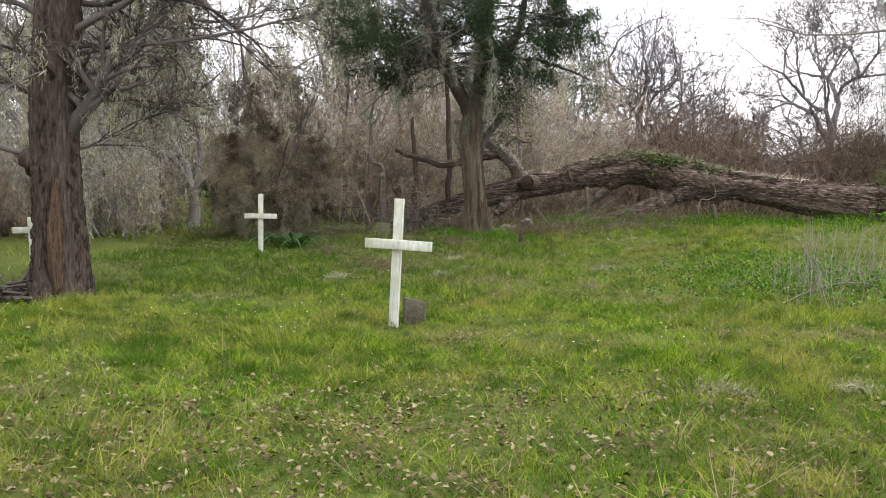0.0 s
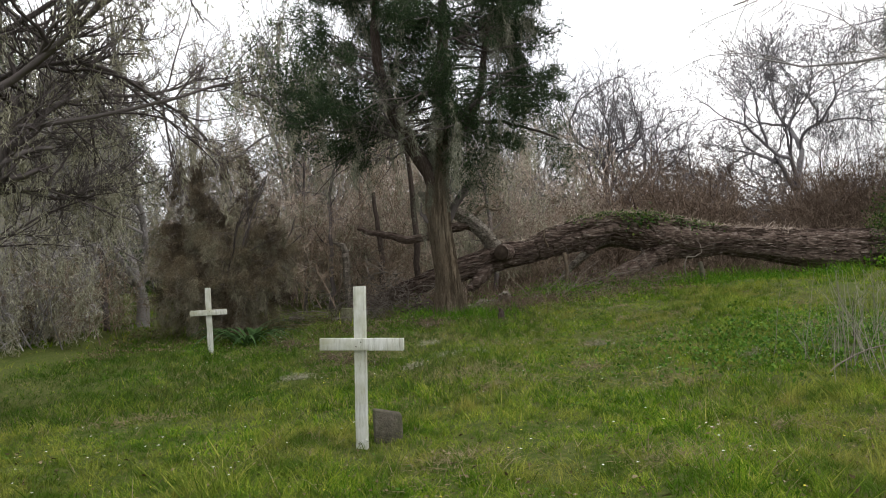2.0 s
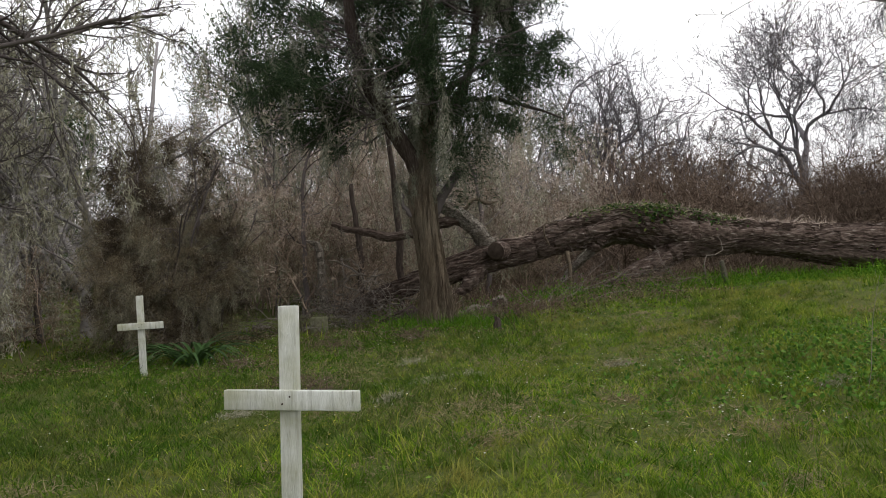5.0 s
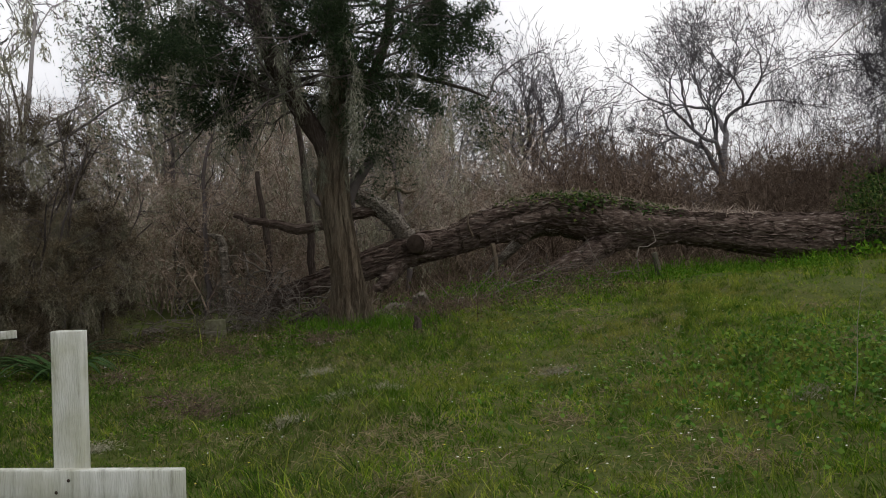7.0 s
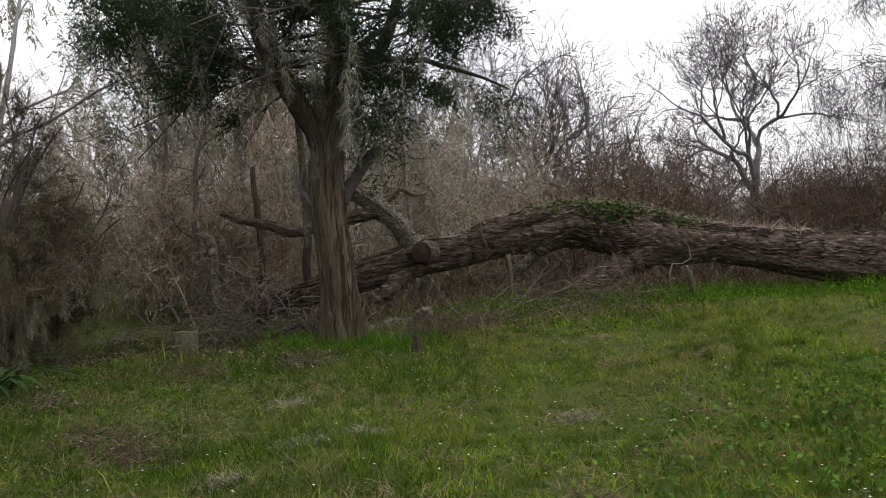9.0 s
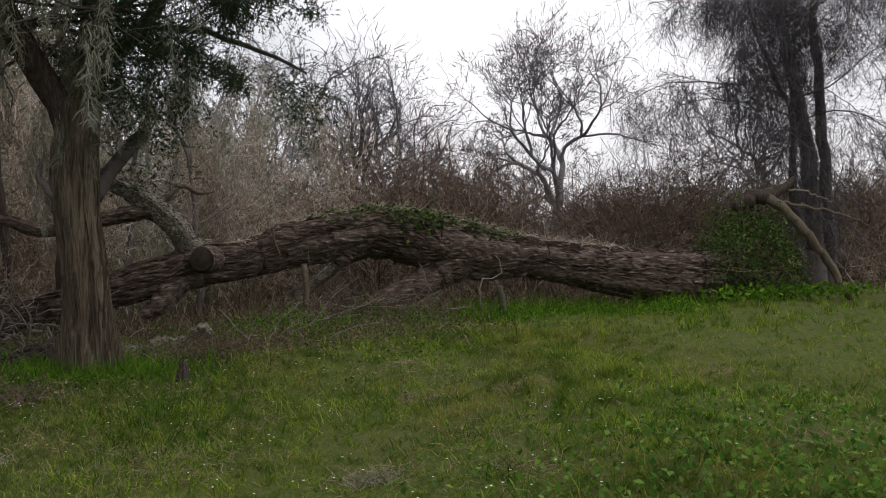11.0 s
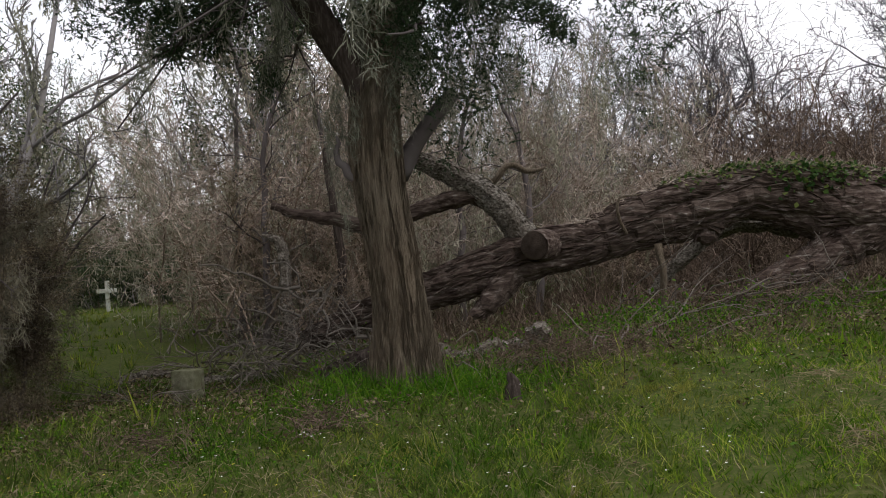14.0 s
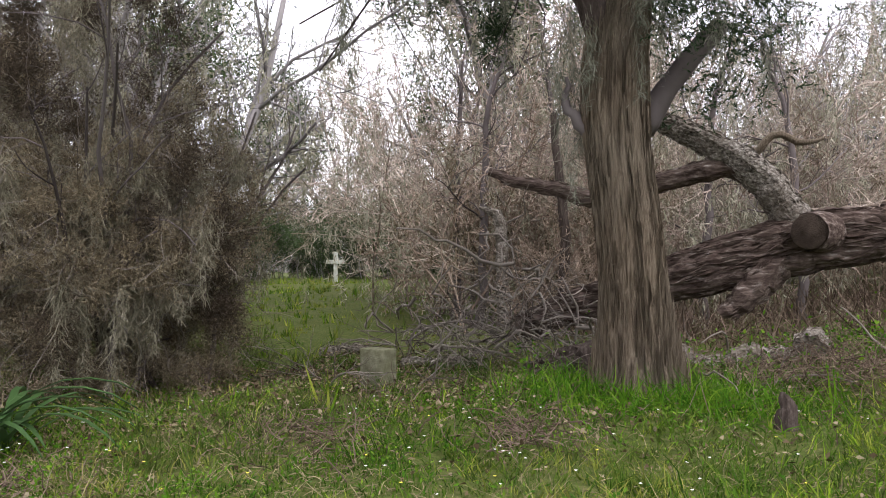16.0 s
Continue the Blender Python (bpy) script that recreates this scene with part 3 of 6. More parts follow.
def build_litter():
    n = 34000
    x, y = rng.uniform(-5.5, 5.5, n), rng.uniform(2.6, 8.2, n)
    ok = rng.uniform(size=n) < litter_zone(x, y) + 0.06
    x, y = x[ok], y[ok]
    n = len(x)
    g = Geo()
    C = np.stack([x, y, ground_z(x, y) + rng.uniform(0.015, 0.055, n)], 1)
    D = rng.normal(size=(n, 3)) * np.array([1, 1, 0.25])
    flakes(g, C, D, rng.uniform(0.02, 0.055, n), rng.uniform(0.012, 0.032, n), up=np.array([0, 0, 1.0]) + rng.normal(size=(n, 3)) * 0.35, fold=0.25)
    n = 9000
    x, y = rng.uniform(-3, 6.5, n), rng.normal(19.9, 1.2, n)
    C = np.stack([x, y, ground_z(x, y) + rng.uniform(0.01, 0.06, n)], 1)
    flakes(g, C, rng.normal(size=(n, 3)) * np.array([1, 1, 0.3]), 0.05, 0.03, up=np.array([0, 0, 1.0]) + rng.normal(size=(n, 3)) * 0.4, fold=0.2)
    n = 3600
    x, y = rng.normal(-1.6, 1.4, n), rng.normal(17.9, 0.9, n)
    C = np.stack([x, y, ground_z(x, y) + rng.uniform(0.01, 0.07, n)], 1)
    flakes(g, C, rng.normal(size=(n, 3)) * np.array([1, 1, 0.35]), rng.uniform(0.02, 0.06, n), rng.uniform(0.012, 0.035, n), up=np.array([0, 0, 1.0]) + rng.normal(size=(n, 3)) * 0.5, fold=0.2)
    n = 22000
    x, y = rng.uniform(-6, -1, n), rng.uniform(14.2, 19.5, n)
    ok = rng.uniform(size=n) < litter_zone(x, y)
    x, y = x[ok], y[ok]
    n = len(x)
    C = np.stack([x, y, ground_z(x, y) + rng.uniform(0.01, 0.06, n)], 1)
    flakes(g, C, rng.normal(size=(n, 3)) * np.array([1, 1, 0.35]), rng.uniform(0.02, 0.06, n), rng.uniform(0.012, 0.035, n), up=np.array([0, 0, 1.0]) + rng.normal(size=(n, 3)) * 0.5, fold=0.2)
    single("fallen_leaves", g, M_LITTER, (0, 0, 0), "dry brown and pale fallen leaves scattered in the grass", "leaves", kind="stuff")


def build_flowers():
    for name, mat, n, label in (("white_flowers", M_PETAL, 420, "tiny white wildflowers standing in the grass"),
                                ("yellow_flowers", M_YELLOW, 170, "tiny yellow wildflowers standing in the grass")):
        g = Geo()
        c = 60
        cx, cy = rng.uniform(-3.5, 6, c), 5 + 12.5 * rng.beta(1.8, 1.0, c)
        pick = rng.integers(0, c, n)
        x, y = cx[pick] + rng.normal(size=n) * 0.5, cy[pick] + rng.normal(size=n) * 0.5
        z = ground_z(x, y)
        h = rng.uniform(0.08, 0.16, n)
        top = np.stack([x, y, z + h], 1)
        for k in range(5):
            a = k * 1.2566 + rng.uniform(0, 1, n)
            D = np.stack([np.cos(a), np.sin(a), np.full(n, 0.35)], 1)
            flakes(g, top, D, 0.0105, 0.009, up=np.array([0, 0, 1.0]))
        single(name, g, mat, (0, 0, 0), label, "flowers", kind="stuff")


# ---------------------------------------------------------------- graves
def build_cross(at, turn, lean_x, lean_y, height, arm, arm_z, width, thick, group, label, shift=0.0):
    c = thing("wooden_cross", at, label, "cross", group, turn)
    c.matrix_basis = pose(*at, lean_x, lean_y, turn)
    g = Geo()
    box(g, width, thick, height + 0.15, (0, 0, height / 2 - 0.075), 0.005)
    part("upright", g, M_PAINT, c)
    g = Geo()
    box(g, arm, thick * 0.8, width * 1.02, (shift, -thick * 0.9 + 0.002, arm_z), 0.005)
    part("crossbar", g, M_PAINT, c)
    for dx in (-0.018, 0.02):
        g = Geo()
        tube(g, [(dx, -thick * 1.31, arm_z + dx * 0.9), (dx, -thick * 1.285, arm_z + dx * 0.9)], [0.005, 0.005], 8)
        part("nail_head", g, M_HEART, c, "rusty nail head")
    return c


GR = "white grave crosses"
build_cross((-0.49, 7.95, gz(-0.49, 7.95)), -15, -1.5, 2.2, 1.24, 0.67, 0.8, 0.092, 0.042, GR, "weathered white painted wooden cross standing in grass beside a headstone stub", 0.02)
build_cross((-3.39, 15.05, gz(-3.39, 15.05)), 5, 0, 0.5, 1.06, 0.58, 0.66, 0.088, 0.04, GR, "white wooden cross beside a clump of strap-leaved lilies")
build_cross((-5.88, 11.74, gz(-5.88, 11.74)), 8, 0, -2, 0.86, 0.5, 0.68, 0.085, 0.04, GR, "white wooden cross partly behind a thick tree trunk")
build_cross((-12.68, 40.0, gz(-12.68, 40)), 3, 0, 0.5, 1.15, 0.74, 0.78, 0.15, 0.05, GR, "small far white cross in a clearing of the woods")


def build_headstones():
    h = thing("headstone_stub", (-0.29, 8.1, gz(-0.29, 8.1) - 0.03), "low broken dark headstone stub in the grass behind the cross", "headstone", turn=8)
    g = Geo()
    box(g, 0.22, 0.08, 0.34, (0, 0, 0.1), 0.018, 0.003)
    for v in g.v:
        v[:, 2] += np.where(v[:, 2] > 0.15, -0.12 * (v[:, 0]) + 0.02 * np.sin(40 * v[:, 0]), 0)
    part("slab", g, M_STONE, h)
    s = thing("gravestone", (-1.42, 18.45, gz(-1.42, 18.45) - 0.04), "small plain mossy concrete gravestone block on a footing among dead branches", "gravestone", turn=-24)
    g = Geo()
    box(g, 0.27, 0.16, 0.37, (0, 0, 0.185), 0.012, 0.0015)
    part("block", g, M_CONCRETE, s)
    g = Geo()
    box(g, 0.42, 0.28, 0.12, (0, 0, 0.0), 0.015, 0.003)
    part("footing", g, M_CONCRETE, s)
    g = Geo()
    box(g, 0.17, 0.008, 0.11, (-0.01, -0.081, 0.23), 0.002)
    part("worn_plaque", g, M_CONCRETE, s)


build_headstones()

# ---------------------------------------------------------------- cedar
def foliage_puffs(geo, C, n, size, leaf, flat=0.7, slim=0.34):
    """Sprays of small scale leaves round each place in C."""
    P = np.repeat(C, n, 0) + rng.normal(size=(len(C) * n, 3)) * np.array([size, size, size * flat])
    D = rng.normal(size=P.shape) + np.array([0, 0, -0.15])
    slivers(geo, P, D, leaf * rng.uniform(0.6, 1.4, len(P)), leaf * slim * rng.uniform(0.7, 1.3, len(P)))


def sprays(geo, C, n, length, leaves, leaf):
    """Feathery sprigs round each place in C, set with overlapping scale leaves."""
    S = np.repeat(C, n, 0) + rng.normal(size=(len(C) * n, 3)) * 0.05
    P = bend_lines(S, rng.normal(size=S.shape) + np.array([0, 0, -0.1]), length * rng.uniform(0.5, 1.2, len(S)), 4, 0.08, 0.2)
    Q, D, _ = along(P, leaves)
    slivers(geo, Q, side_dirs(D, 0.75), leaf * rng.uniform(0.6, 1.4, len(Q)), leaf * 0.36)


def build_cedar():
    at = (0.66, 18.45, gz(0.66, 18.45))
    t = thing("cedar_tree", at, "old forked cedar with dark green foliage and hanging grey moss", "tree")
    g = Geo()
    p, r = curve_pts([(0, 0, -0.15, 0.4), (0, 0, 0.1, 0.32), (-0.01, 0, 0.5, 0.262), (-0.05, 0, 1.2, 0.24), (-0.11, 0, 1.75, 0.24), (-0.13, 0, 2.1, 0.25), (-0.11, 0, 2.5, 0.225), (-0.05, 0.02, 2.9, 0.18), (0.03, 0.05, 3.4, 0.155), (0.1, 0.05, 3.9, 0.148)], 44)
    tube(g, p, r, 64, flute=0.02, lobes=7, seed=1.0, rough=0.014)
    bark_ridges(g, p, r, 2200, 0.5, 0.006, 0.1)
    part("trunk", g, M_CEDARBARK, t, "furrowed shredding grey-brown bark", smooth=False)
    stems = [
        [(-0.12, 0, 2.3, 0.12), (-0.16, -0.02, 2.6, 0.135), (-0.31, -0.04, 3.05, 0.14), (-0.58, -0.08, 3.5, 0.138), (-0.98, -0.1, 4.4, 0.125), (-1.2, 0, 5.8, 0.1), (-1.0, 0.1, 7.4, 0.06), (-1.1, 0.1, 8.8, 0.02)],
        [(0.08, 0.05, 3.5, 0.15), (0.1, 0.05, 3.8, 0.148), (0.15, 0.1, 5.2, 0.12), (0.3, 0.1, 7.2, 0.07), (0.3, 0, 9.3, 0.02)],
        [(0.05, 0.08, 3.3, 0.09), (0.35, 0.2, 3.7, 0.085), (0.75, 0.3, 4.2, 0.08), (1.1, 0.3, 5.6, 0.06), (1.5, 0.3, 7.4, 0.02)],
    ]
    tips = []
    for s in stems:
        g = Geo()
        p, r = curve_pts(s, 22, 0.012)
        tube(g, p, r, 14, flute=0.05, lobes=4, seed=s[1][0], rough=0.015)
        part("stem", g, M_OAKBARK, t, "dark bark")
        tips.append(p[np.nonzero(p[:, 2] > 3.3)[0]])
    base = np.concatenate(tips)
    # side boughs
    n = 92
    pick = rng.integers(0, len(base), n)
    S = base[pick]
    az = rng.uniform(0, 6.283, n)
    reach = np.interp(S[:, 2], [2.6, 3.2, 4.2, 5.5, 7.0, 8.5, 9.5], [2.2, 2.9, 3.2, 3.0, 2.5, 1.5, 0.5])
    D = np.stack([np.cos(az), np.sin(az) * 0.85, rng.uniform(-0.12, 0.25, n)], 1)
    end = D[:, :2] * reach[:, None] + np.array([-0.25, 0.05])
    L = np.maximum(np.linalg.norm(end - S[:, :2], axis=1), 0.5) * rng.uniform(0.75, 1.05, n)
    D[:, :2] = unit(end - S[:, :2])
    lv = limbs(S, D, L, np.full(n, 0.022), 2, (9, 5), 0.36, 0.8, 0.2, 0.0)
    g = Geo()
    strands(g, *lv[0], 5)
    for (P, R), sides in zip(lv[1:], (3, 2)):
        ok = P[:, 0, 2] > 3.15 - 0.25 * P[:, 0, 1].clip(-2, 0)
        strands(g, P[ok], R[ok], sides)
    for c in ([(-0.6, -0.05, 3.55, 0.05), (-1.3, 0.1, 3.9, 0.035), (-2.1, 0.2, 3.95, 0.02), (-2.7, 0.25, 3.8, 0.01)], [(0.7, 0.3, 4.0, 0.05), (1.5, 0.2, 3.9, 0.035), (2.5, 0.1, 3.5, 0.015)]):
        p, r = curve_pts(c, 10, 0.01)
        tube(g, p, r, 6, rough=0.03)
    # dead snapped limb towards the log, and a bare crossing bough
    p, r = curve_pts([(0.05, 0.1, 1.95, 0.1), (0.26, 0.2, 2.3, 0.085), (0.45, 0.3, 2.55, 0.08), (0.62, 0.4, 2.75, 0.075)], 12)
    tube(g, p, r, 9, rough=0.05)
    p, r = curve_pts([(0.2, -0.1, 3.95, 0.05), (0.7, -0.3, 4.25, 0.04), (1.5, -0.4, 4.7, 0.02)], 10, 0.01)
    tube(g, p, r, 7, rough=0.03)
    p, r = curve_pts([(-0.25, -0.05, 1.85, 0.06), (-0.4, -0.1, 2.0, 0.045), (-0.48, -0.1, 2.2, 0.03), (-0.47, -0.1, 2.35, 0.012)], 10, 0.01)
    tube(g, p, r, 8, rough=0.05)
    part("boughs", g, M_TWIGDARK, t, "dark bare boughs and a snapped dead limb")
    f = Geo()
    leafy = np.repeat(rng.uniform(size=len(lv[1][0])) < 0.8, 5)
    C = np.concatenate([lv[0][0][:, 4:].reshape(-1, 3), lv[1][0][:, 2:].reshape(-1, 3), lv[2][0][leafy].reshape(-1, 3)])
    open_front = (C[:, 1] < 0.1) & (np.abs(C[:, 0] + 0.6) < 0.5) & (C[:, 2] < 4.3)
    floor_z = 2.95 + 0.3 * np.sin(1.6 * C[:, 0] + 2) + 0.35 * np.exp(-((C[:, 0] + 1.0) / 0.7) ** 2) - 0.3 * C[:, 1].clip(-1.8, 0) + 0.35 * smooth(-0.2, 0.5, C[:, 0]) * smooth(1.8, 1.0, C[:, 0]) + 0.5 * smooth(-0.3, -1.2, C[:, 0])
    C = C[(C[:, 2] > floor_z) & ~open_front & (np.sin(2.4 * C[:, 0] + 1.6 * C[:, 2]) + np.sin(2.0 * C[:, 1] - 2.6 * C[:, 2] + 1) > -0.7)]
    C = C[rng.permutation(len(C))[:10500]]
    sprays(f, C, 6, 0.2, 13, 0.038)
    # low drooping sprays round the fork
    low = np.array([(-2.5, 0.2, 3.6), (-2.2, 0.3, 3.8), (-2.8, 0.3, 3.9), (-3.0, 0.2, 4.1), (-2.0, 0.2, 4.2), (0.55, 0.3, 2.5), (0.5, 0.3, 2.8), (0.3, -0.35, 3.3), (2.6, 0, 3.1), (2.3, 0.3, 3.4), (0.85, 0.3, 2.7), (0.35, -0.3, 2.95), (0.65, 0.0, 3.2), (0.4, -0.35, 3.3), (0.6, -0.25, 3.6), (0.95, -0.2, 3.5), (0.3, -0.5, 3.8), (1.15, 0.0, 3.4), (0.75, -0.4, 4.0), (0.2, -0.4, 4.2), (-1.5, -0.3, 4.3), (-1.9, -0.4, 4.0), (1.3, -0.3, 3.9), (-2.4, -0.2, 4.4)])
    sprays(f, np.repeat(low, 22, 0) + rng.normal(size=(22 * len(low), 3)) * np.array([0.22, 0.22, 0.24]), 6, 0.2, 13, 0.034)
    part("foliage", f, M_CEDAR, t, "dense dark green scale foliage")
    m = Geo()
    C = np.concatenate([lv[1][0].reshape(-1, 3), lv[0][0][:, 2:].reshape(-1, 3)])
    C = C[C[:, 2] > 3.1]
    C = C[rng.permutation(len(C))[:330]]
    moss_clumps(m, C, 60, 1.2, 0.06, 0.004)
    C = np.array([(-0.22, -0.2, 2.7), (0.42, -0.2, 3.0), (0.62, -0.1, 3.1), (-0.3, -0.15, 2.5), (0.85, 0, 3.3), (0.2, -0.25, 2.9), (0.5, 0.3, 3.2)])
    moss_clumps(m, np.repeat(C, 3, 0) + rng.normal(size=(21, 3)) * 0.12, 70, 0.6, 0.05, 0.0026)
    n = 26
    a = rng.uniform(0, 6.283, n)
    z = rng.uniform(2.75, 4.3, n)
    moss_clumps(m, np.stack([0.03 + 0.24 * np.cos(a), 0.03 + 0.24 * np.sin(a), z], 1), 90, 0.75, 0.06, 0.0022)
    C = np.array([(1.05, 0.2, 4.0), (1.15, 0.1, 3.7), (0.95, 0.5, 3.1), (-0.45, -0.1, 2.6), (-0.5, 0, 3.0)])
    moss_clumps(m, np.repeat(C, 2, 0) + rng.normal(size=(10, 3)) * 0.06, 120, 1.2, 0.05, 0.0024)
    part("hanging_moss", m, M_SHADEDMOSS, t, "grey-green hanging moss strands")
    tg = Geo()
    n = 2400
    a, rr = rng.uniform(0, 6.283, n), 0.2 + np.abs(rng.normal(size=n)) * 0.5
    x, y = at[0] + 0.1 + rr * np.cos(a) * 1.25, at[1] - 0.25 + rr * np.sin(a) * 0.8
    B = np.stack([x, y, ground_z(x, y)], 1)
    P = bend_lines(B, np.array([0, 0, 1.0]) + rng.normal(size=(n, 3)) * 0.3, rng.uniform(0.06, 0.32, n) * np.exp(-((rr - 0.5) / 0.7) ** 2) + 0.04, 4, droop=0.3, wob=0.2)
    strands(tg, P, 0.0045 * np.array([1, 0.9, 0.6, 0.12]), 2)
    single("lush_grass_tuft", tg, M_LUSH, (0, 0, 0), "tall lush green grass round the cedar's foot", "grass", kind="stuff")


build_cedar()

# ---------------------------------------------------------------- fallen log
def build_log():
    t = thing("fallen_tree", (6.0, 21.5, gz(6, 21.5)), "huge fallen oak trunk arching over the ground with ivy on top", "fallen tree")
    off = np.array([6.0, 21.5, gz(6, 21.5)])

    def limb(name, ctrl, k, sides, mat, label="", plates=0, plen=0.2, ph=0.02, fl=0.04):
        g = Geo()
        p, r = curve_pts(ctrl, k, 0.012)
        p = p - off
        tube(g, p, r, sides, flute=fl, lobes=5, seed=ctrl[0][0], rough=0.02)
        if plates:
            bark_ridges(g, p, r, plates, plen, ph, 0.55)
        return part(name, g, mat, t, label, smooth=False), p, r

    trunk = [(12.2, 21.7, 0.95, 0.5), (11.2, 21.5, 1.02, 0.49), (10.5, 21.5, 1.06, 0.48), (9.6, 21.5, 1.13, 0.45), (8.7, 21.5, 1.28, 0.39), (8.0, 21.5, 1.39, 0.35), (7.4, 21.5, 1.48, 0.355), (6.9, 21.5, 1.51, 0.43),
             (6.4, 21.5, 1.59, 0.48), (5.9, 21.5, 1.7, 0.48), (5.45, 21.5, 1.84, 0.41), (5.05, 21.5, 1.94, 0.33), (4.65, 21.5, 1.95, 0.325), (4.2, 21.5, 1.86, 0.37), (3.7, 21.5, 1.77, 0.36), (3.3, 21.5, 1.66, 0.32), (2.85, 21.5, 1.52, 0.28), (2.4, 21.5, 1.46, 0.29),
             (1.95, 21.5, 1.38, 0.3), (1.5, 21.5, 1.25, 0.28), (1.05, 21.5, 1.13, 0.26), (0.6, 21.5, 1.03, 0.22), (-0.3, 21.5, 0.75, 0.17), (-1.0, 21.6, 0.5, 0.12)]
    _, p, r = limb("trunk", trunk, 150, 54, M_LOGBARK, "dark deeply ridged bark, weathered grey on top", 3600, 0.3, 0.02, 0.06)
    limb("prop_limb", [(6.2, 21.4, 1.45, 0.36), (5.8, 21.35, 1.2, 0.27), (5.4, 21.3, 0.98, 0.21), (5.0, 21.25, 0.84, 0.19), (4.6, 21.2, 0.66, 0.14), (4.3, 21.2, 0.5, 0.07)], 26, 24, M_LOGBARK, "thick dark limb bent down to the ground", 420, 0.11, 0.014)
    limb("knot", [(4.3, 21.45, 1.66, 0.2), (4.24, 21.42, 1.5, 0.16), (4.2, 21.4, 1.38, 0.1), (4.2, 21.4, 1.34, 0.03)], 10, 16, M_LOGBARK, "rounded knot under the arch", 60, 0.08, 0.01)
    limb("broken_limb", [(5.7, 22.3, 1.45, 0.13), (5.2, 22.4, 1.6, 0.14), (4.7, 22.5, 1.55, 0.13), (4.2, 22.6, 1.2, 0.1), (3.7, 22.7, 0.7, 0.06)], 20, 14, M_PALELOG, "pale split limb behind the arch", 120, 0.1, 0.012)
    limb("raised_limb", [(2.1, 21.55, 1.4, 0.19), (1.9, 21.5, 1.72, 0.18), (1.62, 21.5, 2.1, 0.175), (1.3, 21.5, 2.36, 0.16), (0.95, 21.55, 2.58, 0.13), (0.5, 21.6, 2.85, 0.1), (0.2, 21.7, 3.1, 0.06)], 34, 22, M_PALELOG, "pale bleached limb rising behind the cedar", 700, 0.09, 0.012)
    limb("cross_limb", [(1.6, 21.5, 2.15, 0.13), (1.25, 21.5, 2.22, 0.12), (0.8, 21.5, 2.13, 0.11), (0.35, 21.55, 2.02, 0.1), (-0.15, 21.6, 1.95, 0.1), (-0.5, 21.6, 2.05, 0.09), (-0.95, 21.6, 2.15, 0.07), (-1.35, 21.6, 2.32, 0.05)], 26, 14, M_LOGBARK, "dark level limb", 140, 0.1, 0.01)
    limb("hanging_stub", [(1.75, 21.4, 1.2, 0.2), (1.55, 21.3, 0.98, 0.17), (1.38, 21.25, 0.78, 0.12), (1.2, 21.2, 0.68, 0.06)], 14, 14, M_LOGBARK, "broken drooping stub", 90, 0.09, 0.012)
    g = Geo()
    q, rr = curve_pts([(2.3, 21.5, 1.47, 0.22), (2.16, 21.2, 1.5, 0.2), (2.05, 21.02, 1.5, 0.19)], 6)
    tube(g, q - off, rr, 18, cap=False, rough=0.02)
    stub = part("sawn_stub", g, M_LOGBARK, t, "short sawn-off limb", smooth=False)
    g = Geo()
    tube(g, np.array([(2.053, 21.03, 1.5), (2.045, 21.01, 1.5)]) - off, [0.185, 0.17], 18)
    part("cut_face", g, M_HEART, stub, "dark sawn end grain")
    # hooked and twiggy branches
    for c in ([(3.2, 21.15, 1.55, 0.025), (3.1, 21.1, 1.82, 0.022), (3.14, 21.1, 2.0, 0.018), (3.4, 21.1, 2.03, 0.01)],
              [(3.58, 21.2, 1.4, 0.05), (3.6, 21.15, 1.1, 0.045), (3.58, 21.15, 0.7, 0.045), (3.6, 21.15, 0.1, 0.05)],
              [(1.6, 23, 2.5, 0.05), (1.9, 23, 2.75, 0.045), (2.15, 23, 2.62, 0.04), (2.4, 23, 2.66, 0.02)],
              [(1.3, 22.6, 2.5, 0.04), (1.6, 23, 2.5, 0.045)]):
        g = Geo()
        q, rr = curve_pts(c, 10, 0.006)
        tube(g, q - off, rr, 7, rough=0.03)
        part("snapped_branch", g, M_CEDARBARK, t, "small snapped grey branch")
    # ivy along the top
    ivy = Geo()
    n = 1500
    x = 3.7 + 3.9 * rng.beta(1.9, 1.9, n) + 0.15 * np.sin(9 * rng.uniform(0, 6, n))
    order = np.argsort(p[:, 0])
    cz = np.interp(x - off[0], p[order, 0], p[order, 2])
    cr = np.interp(x - off[0], p[order, 0], r[order])
    a = rng.normal(0.25, 0.4, n)
    C = np.stack([x - off[0], -np.sin(a) * cr * 1.02, cz + np.cos(a) * cr * 1.04 + rng.uniform(0, 0.05, n)], 1)
    flakes(ivy, C, rng.normal(size=(n, 3)) + np.array([0, -0.8, -0.4]), rng.uniform(0.04, 0.085, n), rng.uniform(0.03, 0.06, n), up=np.array([0, -0.5, 1.0]) + rng.normal(size=(n, 3)) * 0.5, fold=0.15)
    n = 90
    C = np.stack([rng.normal(-0.55, 0.22, n), -0.36 - rng.uniform(0, 0.12, n), rng.normal(0.0, 0.12, n) + 1.56], 1)
    flakes(ivy, C, rng.normal(size=(n, 3)) + np.array([0, -0.8, -0.6]), 0.08, 0.07, fold=0.15)
    n = 60
    C = np.stack([rng.normal(-0.6, 0.5, n), rng.normal(0.2, 0.12, n), 1.62 + np.abs(rng.normal(0, 0.09, n))], 1)
    flakes(ivy, C, rng.normal(size=(n, 3)) + np.array([0, 0, 0.6]), 0.1, 0.045)
    part("ivy", ivy, M_IVY, t, "yellow-green ivy leaves over the trunk's back")
